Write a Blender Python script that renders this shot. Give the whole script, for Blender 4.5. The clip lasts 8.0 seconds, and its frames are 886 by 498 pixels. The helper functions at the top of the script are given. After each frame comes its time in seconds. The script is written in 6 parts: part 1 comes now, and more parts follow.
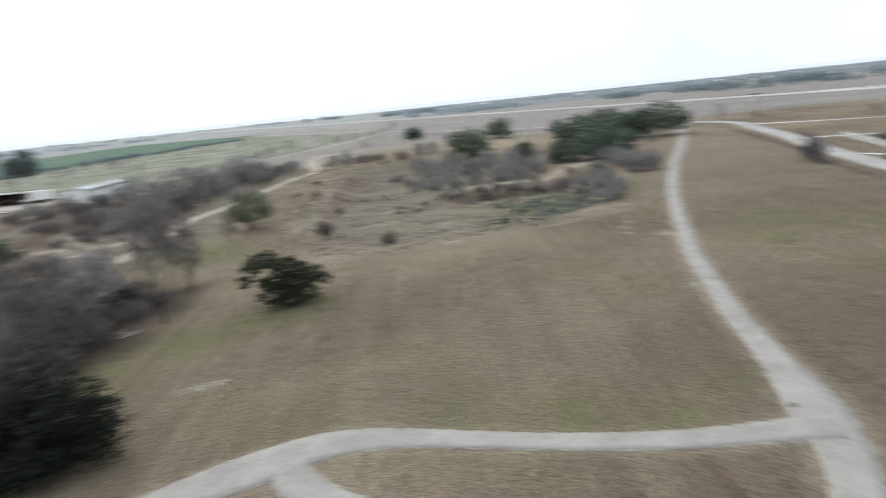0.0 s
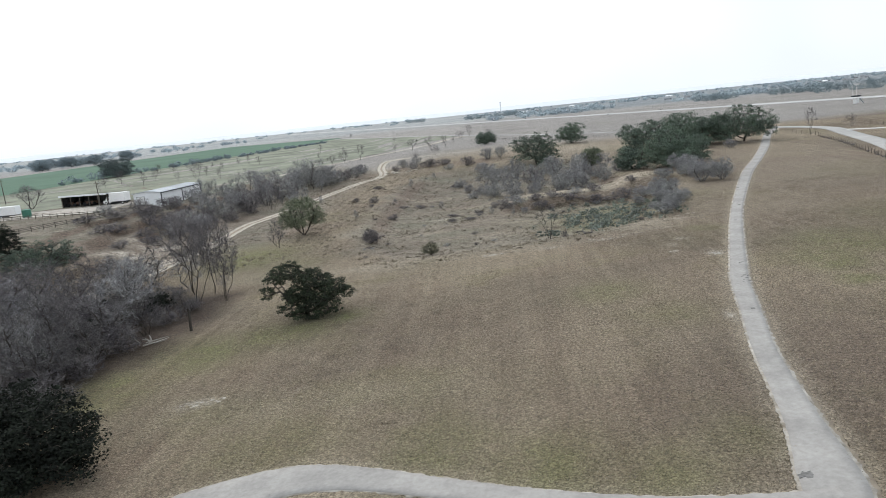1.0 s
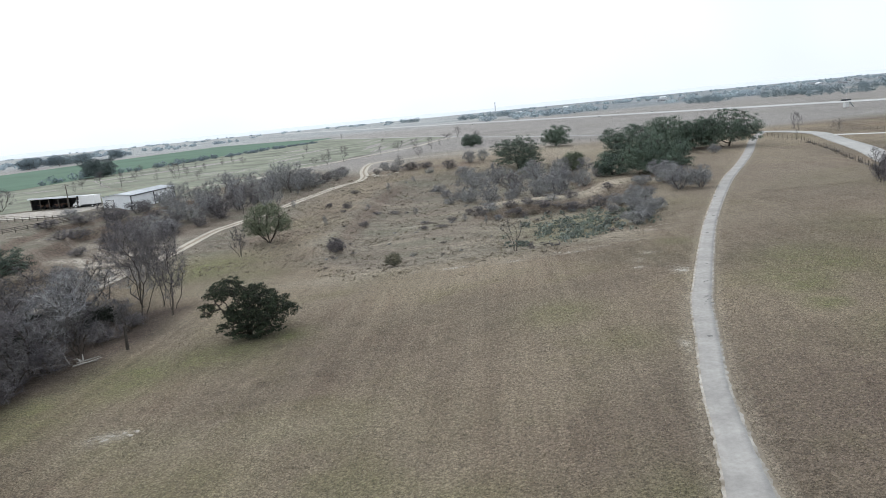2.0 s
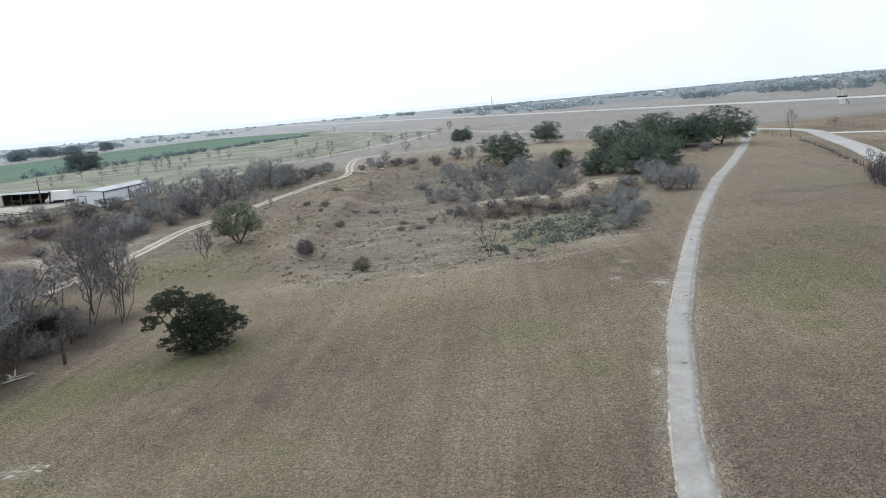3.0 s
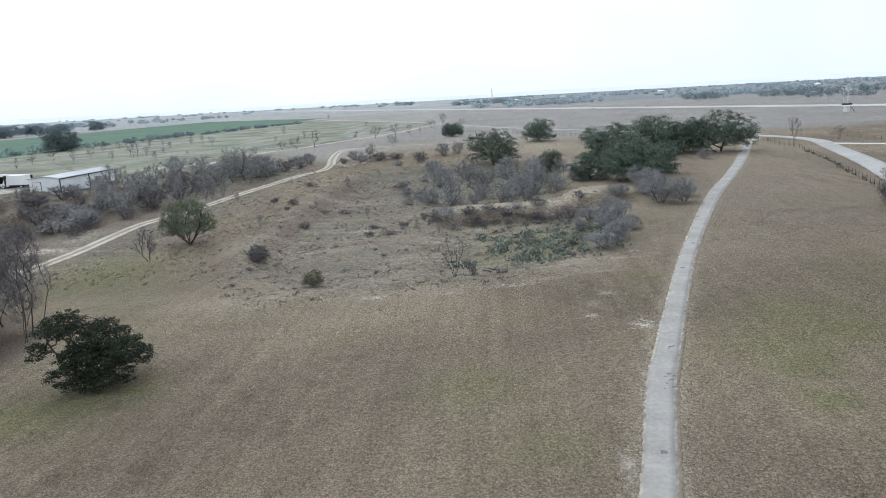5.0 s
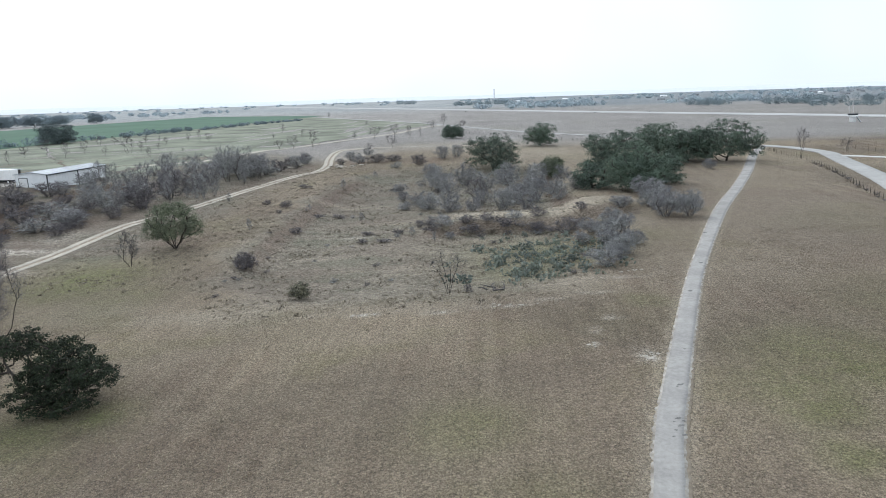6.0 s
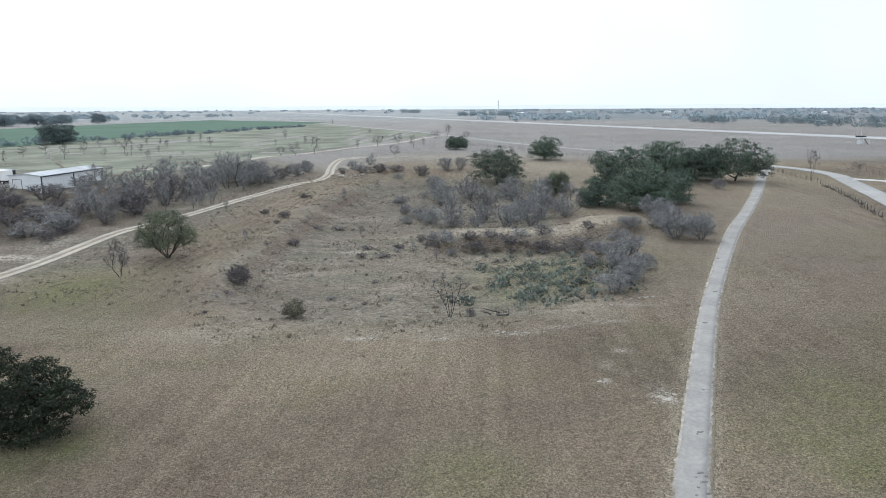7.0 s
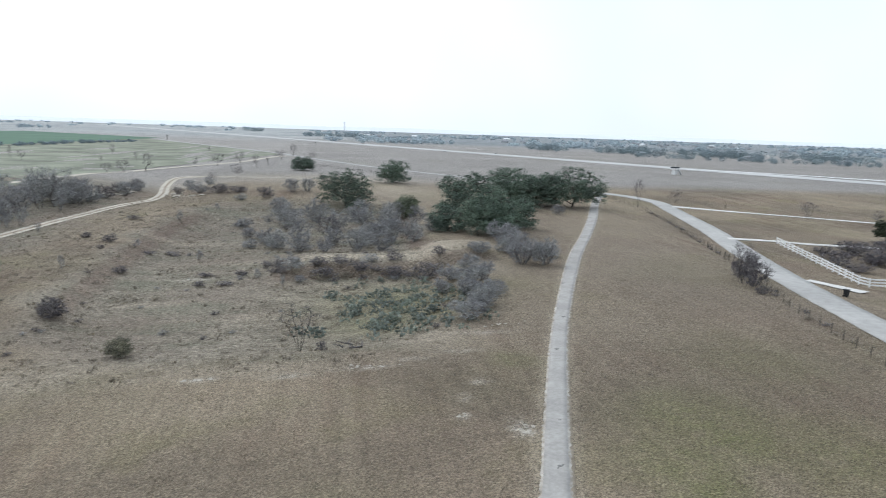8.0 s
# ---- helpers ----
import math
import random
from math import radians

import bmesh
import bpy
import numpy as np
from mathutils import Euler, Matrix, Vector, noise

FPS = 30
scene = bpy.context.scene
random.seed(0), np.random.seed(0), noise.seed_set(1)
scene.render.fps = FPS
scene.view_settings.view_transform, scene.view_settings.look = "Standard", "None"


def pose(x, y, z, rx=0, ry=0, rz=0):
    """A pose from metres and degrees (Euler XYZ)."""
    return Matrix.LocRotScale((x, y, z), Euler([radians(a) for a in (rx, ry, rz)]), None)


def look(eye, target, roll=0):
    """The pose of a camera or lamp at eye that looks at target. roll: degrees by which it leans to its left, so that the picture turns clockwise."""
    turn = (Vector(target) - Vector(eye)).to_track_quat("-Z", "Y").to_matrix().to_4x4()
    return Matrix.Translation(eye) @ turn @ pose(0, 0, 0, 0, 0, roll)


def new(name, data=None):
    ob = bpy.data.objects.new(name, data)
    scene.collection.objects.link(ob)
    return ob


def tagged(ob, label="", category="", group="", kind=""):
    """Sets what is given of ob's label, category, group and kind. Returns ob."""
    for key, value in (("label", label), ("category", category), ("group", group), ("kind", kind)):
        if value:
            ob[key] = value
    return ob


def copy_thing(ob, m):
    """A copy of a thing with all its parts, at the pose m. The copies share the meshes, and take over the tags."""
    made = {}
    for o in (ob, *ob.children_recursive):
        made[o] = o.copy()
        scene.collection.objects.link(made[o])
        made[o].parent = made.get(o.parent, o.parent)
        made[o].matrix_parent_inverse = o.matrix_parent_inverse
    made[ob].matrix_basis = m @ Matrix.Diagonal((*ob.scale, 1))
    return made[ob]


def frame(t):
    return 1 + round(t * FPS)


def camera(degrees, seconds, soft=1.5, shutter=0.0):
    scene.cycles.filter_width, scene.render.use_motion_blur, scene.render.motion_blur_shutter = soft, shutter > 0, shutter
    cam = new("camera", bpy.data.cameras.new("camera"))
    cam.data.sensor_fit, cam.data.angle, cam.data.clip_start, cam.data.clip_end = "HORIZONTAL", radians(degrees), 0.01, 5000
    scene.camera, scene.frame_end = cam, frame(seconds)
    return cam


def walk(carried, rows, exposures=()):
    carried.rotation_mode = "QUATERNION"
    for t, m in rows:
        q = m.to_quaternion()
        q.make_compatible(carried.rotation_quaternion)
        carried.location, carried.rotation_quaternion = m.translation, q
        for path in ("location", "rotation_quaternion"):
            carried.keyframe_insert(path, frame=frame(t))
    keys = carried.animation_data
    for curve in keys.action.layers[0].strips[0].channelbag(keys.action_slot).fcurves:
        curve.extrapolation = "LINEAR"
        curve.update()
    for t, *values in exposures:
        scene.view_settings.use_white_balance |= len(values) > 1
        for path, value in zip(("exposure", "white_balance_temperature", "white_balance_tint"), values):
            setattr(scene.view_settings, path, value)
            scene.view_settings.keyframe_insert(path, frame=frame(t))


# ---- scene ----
cam = camera(66.4, 8.0, soft=0.5, shutter=0.25)

PATH = [
    (0, (-31.14, -83.233, 18.977), (-31.08, -81.278, 18.557), -5.9),
    (0.1, (-30.353, -82.83, 18.969), (-30.529, -80.878, 18.569), -6.1),
    (0.5, (-27.422, -81.237, 18.918), (-27.617, -79.285, 18.53), -6.2),
    (1, (-24.355, -79.271, 18.983), (-24.54, -77.318, 18.595), -6.0),
    (1.5, (-21.824, -76.926, 19.16), (-22.0, -74.971, 18.774), -5.8),
    (3, (-16.428, -68.41, 19.538), (-16.591, -66.459, 19.128), -5.3),
    (3.5, (-15.12, -65.319, 19.563), (-15.279, -63.37, 19.143), -4.9),
    (4, (-14.052, -62.306, 19.662), (-14.209, -60.359, 19.233), -4.4),
    (4.5, (-13.284, -59.511, 19.837), (-13.438, -57.565, 19.402), -3.8),
    (6, (-12.532, -52.173, 20.897), (-12.68, -50.228, 20.459), -1.9),
    (6.5, (-12.699, -50.111, 21.139), (-12.847, -48.163, 20.71), -1.1),
    (7, (-13.093, -48.292, 21.371), (-13.241, -46.341, 20.959), -0.3),
    (7.5, (-13.275, -46.689, 21.491), (-13.34, -44.727, 21.108), 0.7),
    (7.6, (-13.354, -46.376, 21.499), (-13.307, -44.412, 21.124), 0.8),
    (7.8, (-13.567, -45.803, 21.508), (-13.37, -43.846, 21.144), 1.3),
    (8, (-13.677, -45.272, 21.514), (-13.376, -43.325, 21.17), 1.9),
]
# the white balance drifts cooler on the way
walk(cam, [(t, look(eye, target, roll)) for t, eye, target, roll in PATH],
     [(0, 0, 6550, 10), (1.5, 0, 6420, 10), (3.5, 0, 6250, 10), (4.5, 0, 6150, 9), (8, 0, 6150, 9)])


# ---- world, sun ----
def overcast_world():
    world = bpy.data.worlds.new("overcast_sky")
    scene.world = world
    world.use_nodes = True
    nt = world.node_tree
    nt.nodes.clear()
    out = nt.nodes.new("ShaderNodeOutputWorld")
    back = nt.nodes.new("ShaderNodeBackground")
    sky = nt.nodes.new("ShaderNodeTexSky")
    sky.sky_type = "NISHITA"
    sky.sun_disc = False
    sky.sun_elevation = radians(42)
    sky.sun_rotation = radians(-35)
    sky.dust_density = 4.0
    grey = nt.nodes.new("ShaderNodeHueSaturation")
    grey.inputs["Saturation"].default_value = 0.25
    cloud = nt.nodes.new("ShaderNodeMix")
    cloud.data_type = "RGBA"
    cloud.inputs["Factor"].default_value = SKY_CLOUD
    cloud.inputs["B"].default_value = (9.3, 10.0, 10.8, 1)
    nt.links.new(sky.outputs["Color"], grey.inputs["Color"])
    nt.links.new(grey.outputs["Color"], cloud.inputs["A"])
    veil = nt.nodes.new("ShaderNodeTexNoise")
    veil.inputs["Scale"].default_value = 2.2
    veil.inputs["Detail"].default_value = 3.0
    shade = nt.nodes.new("ShaderNodeMapRange")
    shade.inputs["From Min"].default_value, shade.inputs["From Max"].default_value = 0.35, 0.7
    shade.inputs["To Min"].default_value, shade.inputs["To Max"].default_value = 1.1, 0.92
    nt.links.new(veil.outputs["Fac"], shade.inputs["Value"])
    thin = nt.nodes.new("ShaderNodeVectorMath")
    thin.operation = "SCALE"
    nt.links.new(cloud.outputs["Result"], thin.inputs["Vector"])
    nt.links.new(shade.outputs["Result"], thin.inputs["Scale"])
    nt.links.new(thin.outputs["Vector"], back.inputs["Color"])
    back.inputs["Strength"].default_value = SKY_STRENGTH
    nt.links.new(back.outputs["Background"], out.inputs["Surface"])


SKY_CLOUD, SKY_STRENGTH = 0.85, 0.112
overcast_world()
sun_data = bpy.data.lights.new("sun", "SUN")
sun_data.energy = 1.35
sun_data.angle = radians(18)
sun_data.color = (1.0, 0.97, 0.93)
sun = new("sun", sun_data)
sun.matrix_world = look((-75, 130, 125), (0, 0, 0))


# ---- the lie of the land ----
def ease(u):
    u = max(0.0, min(1.0, u))
    return u * u * (3 - 2 * u)


def ground_z(x, y):
    slope = -3.4 * ease((4 - x) / 72) * (1 - 0.85 * ease(y / 110))
    notch = ease((y - 95) / 40) * (1 - ease((y - 190) / 45)) * math.exp(-((x + 71) / 17) ** 2)
    far = ease((y - 125) / 70) * (1 - notch)
    rise = (-x - 92 - 0.02 * y + 2.2 * math.sin(0.17 * y) + 1.2 * math.sin(0.41 * y + 0.2 * x)) / 26 * 3
    shelf = math.floor(rise)
    left = ease((shelf + ease((rise - shelf - 0.62) / 0.38)) / 3) * ease((y + 10) / 60)
    plain = 1 - (1 - far) * (1 - left)
    right = 1.2 * ease(x / 28) * ease((y + 70) / 60)
    q = ((x + 24) / 29) ** 4 + ((y - 84) / 66) ** 4
    pit = 2.2 * ease((1 - q) / 0.8)
    spit = 2.0 * ease((y - 61.3 + 1.1 * math.sin(0.5 * x)) / 4.2) * (1 - ease((y - 71) / 17)) * ease((x + 27) / 9) * (1 - ease((x - 8) / 10))
    creek = 1.6 * math.exp(-((x + 82) / 9) ** 2) * (1 - ease((y - 5) / 40))
    z = slope + right - pit + spit - creek
    return z * (1 - plain) + 2.8 * plain


# ---- mesh helpers ----
rng = np.random.default_rng(7)


def mesh_of(name, verts, faces, mats, face_mat=None, smooth=False):
    """A mesh from an array of corners and an array of faces with one count of sides."""
    verts, faces = np.asarray(verts, dtype=np.float32), np.asarray(faces, dtype=np.int32)
    me = bpy.data.meshes.new(name)
    n, k = faces.shape
    me.vertices.add(len(verts))
    me.vertices.foreach_set("co", verts.ravel())
    me.loops.add(n * k)
    me.loops.foreach_set("vertex_index", faces.ravel())
    me.polygons.add(n)
    me.polygons.foreach_set("loop_start", np.arange(0, n * k, k, dtype=np.int32))
    me.polygons.foreach_set("loop_total", np.full(n, k, dtype=np.int32))
    for m in mats if isinstance(mats, (list, tuple)) else [mats]:
        me.materials.append(m)
    if face_mat is not None:
        me.polygons.foreach_set("material_index", np.asarray(face_mat, dtype=np.int32))
    me.polygons.foreach_set("use_smooth", np.full(n, smooth, dtype=bool))
    me.update(calc_edges=True)
    return me


def part(name, data, parent, label=""):
    """Links a mesh, or a bmesh with its material, as one part under a thing."""
    ob = new(name, data)
    ob.parent = parent
    if label:
        tagged(ob, label)
    return ob


def from_bm(name, bm, mat):
    me = bpy.data.meshes.new(name)
    bm.to_mesh(me)
    bm.free()
    me.materials.append(mat)
    return me


def box(bm, x0, x1, y0, y1, z0, z1, bevel=0.0):
    vs = [bm.verts.new((x, y, z)) for z in (z0, z1) for y in (y0, y1) for x in (x0, x1)]
    fs = [bm.faces.new([vs[i] for i in f]) for f in ((0, 2, 3, 1), (4, 5, 7, 6), (0, 1, 5, 4), (2, 6, 7, 3), (0, 4, 6, 2), (1, 3, 7, 5))]
    if bevel:
        bmesh.ops.bevel(bm, geom=list({e for f in fs for e in f.edges}), offset=bevel, segments=1, affect="EDGES")


def box_mesh(name, mat, x0, x1, y0, y1, z0, z1, bevel=0.0):
    bm = bmesh.new()
    box(bm, x0, x1, y0, y1, z0, z1, bevel)
    return from_bm(name, bm, mat)


def cyl(bm, x, y, z0, z1, r0, r1, n=10):
    a = [bm.verts.new((x + r0 * math.cos(2 * math.pi * i / n), y + r0 * math.sin(2 * math.pi * i / n), z0)) for i in range(n)]
    b = [bm.verts.new((x + r1 * math.cos(2 * math.pi * i / n), y + r1 * math.sin(2 * math.pi * i / n), z1)) for i in range(n)]
    for i in range(n):
        bm.faces.new((a[i], a[(i + 1) % n], b[(i + 1) % n], b[i]))
    bm.faces.new(a[::-1])
    bm.faces.new(b)


def thing(name, x, y, rz, label, category, group="", z=None):
    ob = new(name)
    ob.matrix_basis = pose(x, y, ground_z(x, y) if z is None else z, 0, 0, rz)
    return tagged(ob, label, category, group)


# ---- materials ----
def material(name, base, rough=0.85, metal=0.0):
    m = bpy.data.materials.new(name)
    m.use_nodes = True
    p = m.node_tree.nodes["Principled BSDF"]
    p.inputs["Base Color"].default_value = (*base, 1)
    p.inputs["Roughness"].default_value = rough
    p.inputs["Metallic"].default_value = metal
    p.inputs["Specular IOR Level"].default_value = 0.25
    return m, m.node_tree, p


def noise_tex(nt, scale, detail=4.0, rough=0.6, coord=None):
    n = nt.nodes.new("ShaderNodeTexNoise")
    n.inputs["Scale"].default_value = scale
    n.inputs["Detail"].default_value = detail
    n.inputs["Roughness"].default_value = rough
    if coord is not None:
        nt.links.new(coord, n.inputs["Vector"])
    return n.outputs["Fac"]


def ramp(nt, fac, stops):
    r = nt.nodes.new("ShaderNodeValToRGB")
    while len(r.color_ramp.elements) < len(stops):
        r.color_ramp.elements.new(0.5)
    for e, (pos, col) in zip(r.color_ramp.elements, stops):
        e.position = pos
        e.color = (*col, 1) if len(col) == 3 else col
    nt.links.new(fac, r.inputs["Fac"])
    return r.outputs["Color"]


def mix(nt, fac, a, b, mode="MIX"):
    n = nt.nodes.new("ShaderNodeMix")
    n.data_type = "RGBA"
    n.blend_type = mode
    for socket, value in (("Factor", fac), ("A", a), ("B", b)):
        if isinstance(value, (int, float)):
            n.inputs[socket].default_value = value
        elif isinstance(value, tuple):
            n.inputs[socket].default_value = (*value, 1)
        else:
            nt.links.new(value, n.inputs[socket])
    return n.outputs["Result"]


def math_node(nt, op, a, b=0.0):
    n = nt.nodes.new("ShaderNodeMath")
    n.operation = op
    n.use_clamp = True
    for i, value in enumerate((a, b)):
        if isinstance(value, (int, float)):
            n.inputs[i].default_value = value
        else:
            nt.links.new(value, n.inputs[i])
    return n.outputs["Value"]


def world_coord(nt):
    return nt.nodes.new("ShaderNodeNewGeometry").outputs["Position"]


def bump(nt, p, height, strength, distance):
    b = nt.nodes.new("ShaderNodeBump")
    b.inputs["Strength"].default_value = strength
    b.inputs["Distance"].default_value = distance
    nt.links.new(height, b.inputs["Height"])
    nt.links.new(b.outputs["Normal"], p.inputs["Normal"])


def mottled(name, dark, light, scale, rough=0.85, metal=0.0, depth=0.02, strength=0.4, big=0.15):
    """A surface whose colour runs between two tones at two scales, with fine relief."""
    m, nt, p = material(name, light, rough, metal)
    at = world_coord(nt)
    fine, wide = noise_tex(nt, scale, 5, 0.65, at), noise_tex(nt, scale * 0.12, 3, 0.5, at)
    c = mix(nt, ramp(nt, fine, [(0.3, (0, 0, 0)), (0.7, (1, 1, 1))]), dark, light)
    c = mix(nt, big, c, ramp(nt, wide, [(0.35, (0.25, 0.25, 0.25)), (0.65, (0.9, 0.9, 0.9))]), "OVERLAY")
    nt.links.new(c, p.inputs["Base Color"])
    bump(nt, p, fine, strength, depth)
    return m


def per_island(name, stops, rough=0.8, bough_size=0.55, bough_mix=0.6, own_mix=0.35):
    """Leaves, twigs and blades: each one its own tone."""
    m, nt, p = material(name, stops[0][1], rough)
    geo = nt.nodes.new("ShaderNodeNewGeometry")
    own = nt.nodes.new("ShaderNodeObjectInfo")
    c = ramp(nt, geo.outputs["Random Per Island"], stops)
    c = mix(nt, own_mix, c, ramp(nt, own.outputs["Random"], [(0.0, (0.35, 0.33, 0.36)), (1.0, (0.62, 0.62, 0.58))]), "OVERLAY")
    bough = noise_tex(nt, bough_size, 2, 0.5, geo.outputs["Position"])
    c = mix(nt, bough_mix, c, ramp(nt, bough, [(0.36, (0.26, 0.26, 0.28)), (0.64, (0.74, 0.74, 0.68))]), "OVERLAY")
    nt.links.new(c, p.inputs["Base Color"])
    return m


def cells(nt, scale, coord):
    """Distance to the nearest of scattered centres: tussocks of grass."""
    n = nt.nodes.new("ShaderNodeTexVoronoi")
    n.feature = "SMOOTH_F1"
    n.inputs["Scale"].default_value = scale
    n.inputs["Smoothness"].default_value = 0.25
    warp = nt.nodes.new("ShaderNodeTexNoise")
    warp.inputs["Scale"].default_value = scale * 1.4
    warp.inputs["Detail"].default_value = 3.0
    nt.links.new(coord, warp.inputs["Vector"])
    bend = nt.nodes.new("ShaderNodeVectorMath")
    bend.operation = "MULTIPLY_ADD"
    bend.inputs[1].default_value = (0.9 / scale * 1.6,) * 3
    nt.links.new(warp.outputs["Color"], bend.inputs[0])
    nt.links.new(coord, bend.inputs[2])
    nt.links.new(bend.outputs["Vector"], n.inputs["Vector"])
    return n.outputs["Distance"]


def ground_material():
    m, nt, p = material("dry_winter_grass", (0.14, 0.12, 0.09), 0.95)
    at = world_coord(nt)
    zone = nt.nodes.new("ShaderNodeVertexColor")
    zone.layer_name = "zone"
    sep = nt.nodes.new("ShaderNodeSeparateColor")
    nt.links.new(zone.outputs["Color"], sep.inputs["Color"])
    tuft = noise_tex(nt, 2.6, 6, 0.72, at)
    clump = noise_tex(nt, 0.5, 5, 0.6, at)
    wide = noise_tex(nt, 0.06, 4, 0.55, at)
    stretch = nt.nodes.new("ShaderNodeMapping")
    stretch.inputs["Scale"].default_value = (0.5, 0.035, 0.1)
    stretch.inputs["Rotation"].default_value = (0, 0, radians(22))
    nt.links.new(at, stretch.inputs["Vector"])
    mow = noise_tex(nt, 1.0, 3, 0.5, stretch.outputs["Vector"])
    straw = mix(nt, ramp(nt, clump, [(0.32, (0, 0, 0)), (0.68, (1, 1, 1))]), MEADOW_DARK, MEADOW_LIGHT)
    straw = mix(nt, ramp(nt, wide, [(0.42, (0, 0, 0)), (0.62, (0.8, 0.8, 0.8))]), straw, MEADOW_RED)
    broad = noise_tex(nt, 0.022, 3, 0.5, at)
    straw = mix(nt, ramp(nt, broad, [(0.42, (0, 0, 0)), (0.58, (0.75, 0.75, 0.75))]), straw, MEADOW_LIGHT)
    straw = mix(nt, ramp(nt, mow, [(0.42, (0, 0, 0)), (0.64, (0.75, 0.75, 0.75))]), straw, MEADOW_LIGHT)
    rows = nt.nodes.new("ShaderNodeMapping")
    rows.inputs["Scale"].default_value = (1.1, 0.03, 0.1)
    rows.inputs["Rotation"].default_value = (0, 0, radians(-62))
    nt.links.new(at, rows.inputs["Vector"])
    swath = noise_tex(nt, 1.0, 2, 0.5, rows.outputs["Vector"])
    straw = mix(nt, 0.14, straw, ramp(nt, swath, [(0.38, (0.3, 0.3, 0.3)), (0.62, (0.72, 0.72, 0.72))]), "OVERLAY")
    olive = noise_tex(nt, 0.085, 5, 0.6, at)
    straw = mix(nt, ramp(nt, olive, [(0.54, (0, 0, 0)), (0.7, (0.6, 0.6, 0.6))]), straw, (0.225, 0.2, 0.112))
    shade = noise_tex(nt, 0.035, 3, 0.55, at)
    straw = mix(nt, 0.4, straw, ramp(nt, shade, [(0.36, (0.3, 0.29, 0.3)), (0.64, (0.74, 0.73, 0.7))]), "OVERLAY")
    weeds = mix(nt, ramp(nt, clump, [(0.38, (0, 0, 0)), (0.62, (1, 1, 1))]), (0.165, 0.144, 0.11), (0.272, 0.24, 0.188))
    weeds = mix(nt, ramp(nt, wide, [(0.45, (0, 0, 0)), (0.6, (0.7, 0.7, 0.7))]), weeds, (0.192, 0.158, 0.126))
    strip = nt.nodes.new("ShaderNodeMapping")
    strip.inputs["Scale"].default_value = (0.06, 0.19, 0.1)
    strip.inputs["Rotation"].default_value = (0, 0, radians(14))
    nt.links.new(at, strip.inputs["Vector"])
    drift = noise_tex(nt, 1.0, 5, 0.6, strip.outputs["Vector"])
    weeds = mix(nt, ramp(nt, drift, [(0.5, (0, 0, 0)), (0.62, (0.75, 0.75, 0.75))]), weeds, (0.165, 0.163, 0.118))
    weeds = mix(nt, ramp(nt, drift, [(0.34, (0.7, 0.7, 0.7)), (0.44, (0, 0, 0))]), weeds, (0.29, 0.257, 0.2))
    c = mix(nt, sep.outputs["Blue"], straw, weeds)
    alpha = zone.outputs["Alpha"]
    # plain's colour is greyed to stand in for haze
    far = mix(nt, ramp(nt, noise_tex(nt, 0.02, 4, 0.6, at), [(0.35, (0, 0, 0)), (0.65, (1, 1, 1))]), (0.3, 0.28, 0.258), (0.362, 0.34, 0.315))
    # ground colour pales further with distance, as haze would
    far_haze = nt.nodes.new("ShaderNodeAttribute")
    far_haze.attribute_name = "far_haze"
    far = mix(nt, far_haze.outputs["Fac"], far, ramp(nt, noise_tex(nt, 0.006, 4, 0.6, at), [(0.38, (0.3, 0.318, 0.318)), (0.62, (0.4, 0.41, 0.4))]))
    # undergrowth tone of the town, with blue haze tinted in
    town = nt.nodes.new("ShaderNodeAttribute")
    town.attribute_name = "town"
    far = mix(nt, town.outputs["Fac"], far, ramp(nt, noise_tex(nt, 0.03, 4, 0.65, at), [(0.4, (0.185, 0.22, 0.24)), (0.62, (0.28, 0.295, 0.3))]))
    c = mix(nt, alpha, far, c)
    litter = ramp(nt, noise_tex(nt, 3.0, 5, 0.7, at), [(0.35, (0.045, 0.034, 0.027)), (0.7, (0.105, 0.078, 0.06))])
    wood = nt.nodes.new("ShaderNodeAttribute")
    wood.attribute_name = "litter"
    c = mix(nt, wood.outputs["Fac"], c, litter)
    soil = nt.nodes.new("ShaderNodeAttribute")
    soil.attribute_name = "soil"
    bare = ramp(nt, noise_tex(nt, 0.8, 6, 0.7, at), [(0.3, (0.15, 0.113, 0.088)), (0.55, (0.182, 0.138, 0.108)), (0.75, (0.245, 0.194, 0.153))])
    c = mix(nt, math_node(nt, "MULTIPLY", soil.outputs["Fac"], ramp(nt, clump, [(0.3, (0.3, 0.3, 0.3)), (0.55, (1, 1, 1))])), c, bare)
    tan = nt.nodes.new("ShaderNodeAttribute")
    tan.attribute_name = "tan"
    c = mix(nt, math_node(nt, "MULTIPLY", tan.outputs["Fac"], ramp(nt, clump, [(0.25, (0.45, 0.45, 0.45)), (0.6, (1, 1, 1))])), c, (0.43, 0.372, 0.286))
    c = mix(nt, math_node(nt, "MULTIPLY", sep.outputs["Red"], ramp(nt, clump, [(0.25, (0.35, 0.35, 0.35)), (0.6, (1, 1, 1))])), c, (0.2, 0.2, 0.09))
    pale = math_node(nt, "MULTIPLY", sep.outputs["Green"], ramp(nt, noise_tex(nt, 1.1, 6, 0.7, at), [(0.38, (0, 0, 0)), (0.54, (1, 1, 1))]))
    c = mix(nt, pale, c, (0.56, 0.51, 0.43))
    fine = noise_tex(nt, 11.0, 2, 0.6, at)
    c = mix(nt, 0.3, c, ramp(nt, tuft, [(0.36, (0.2, 0.2, 0.2)), (0.64, (0.8, 0.8, 0.8))]), "OVERLAY")
    lump = noise_tex(nt, 5.0, 2, 0.6, at)
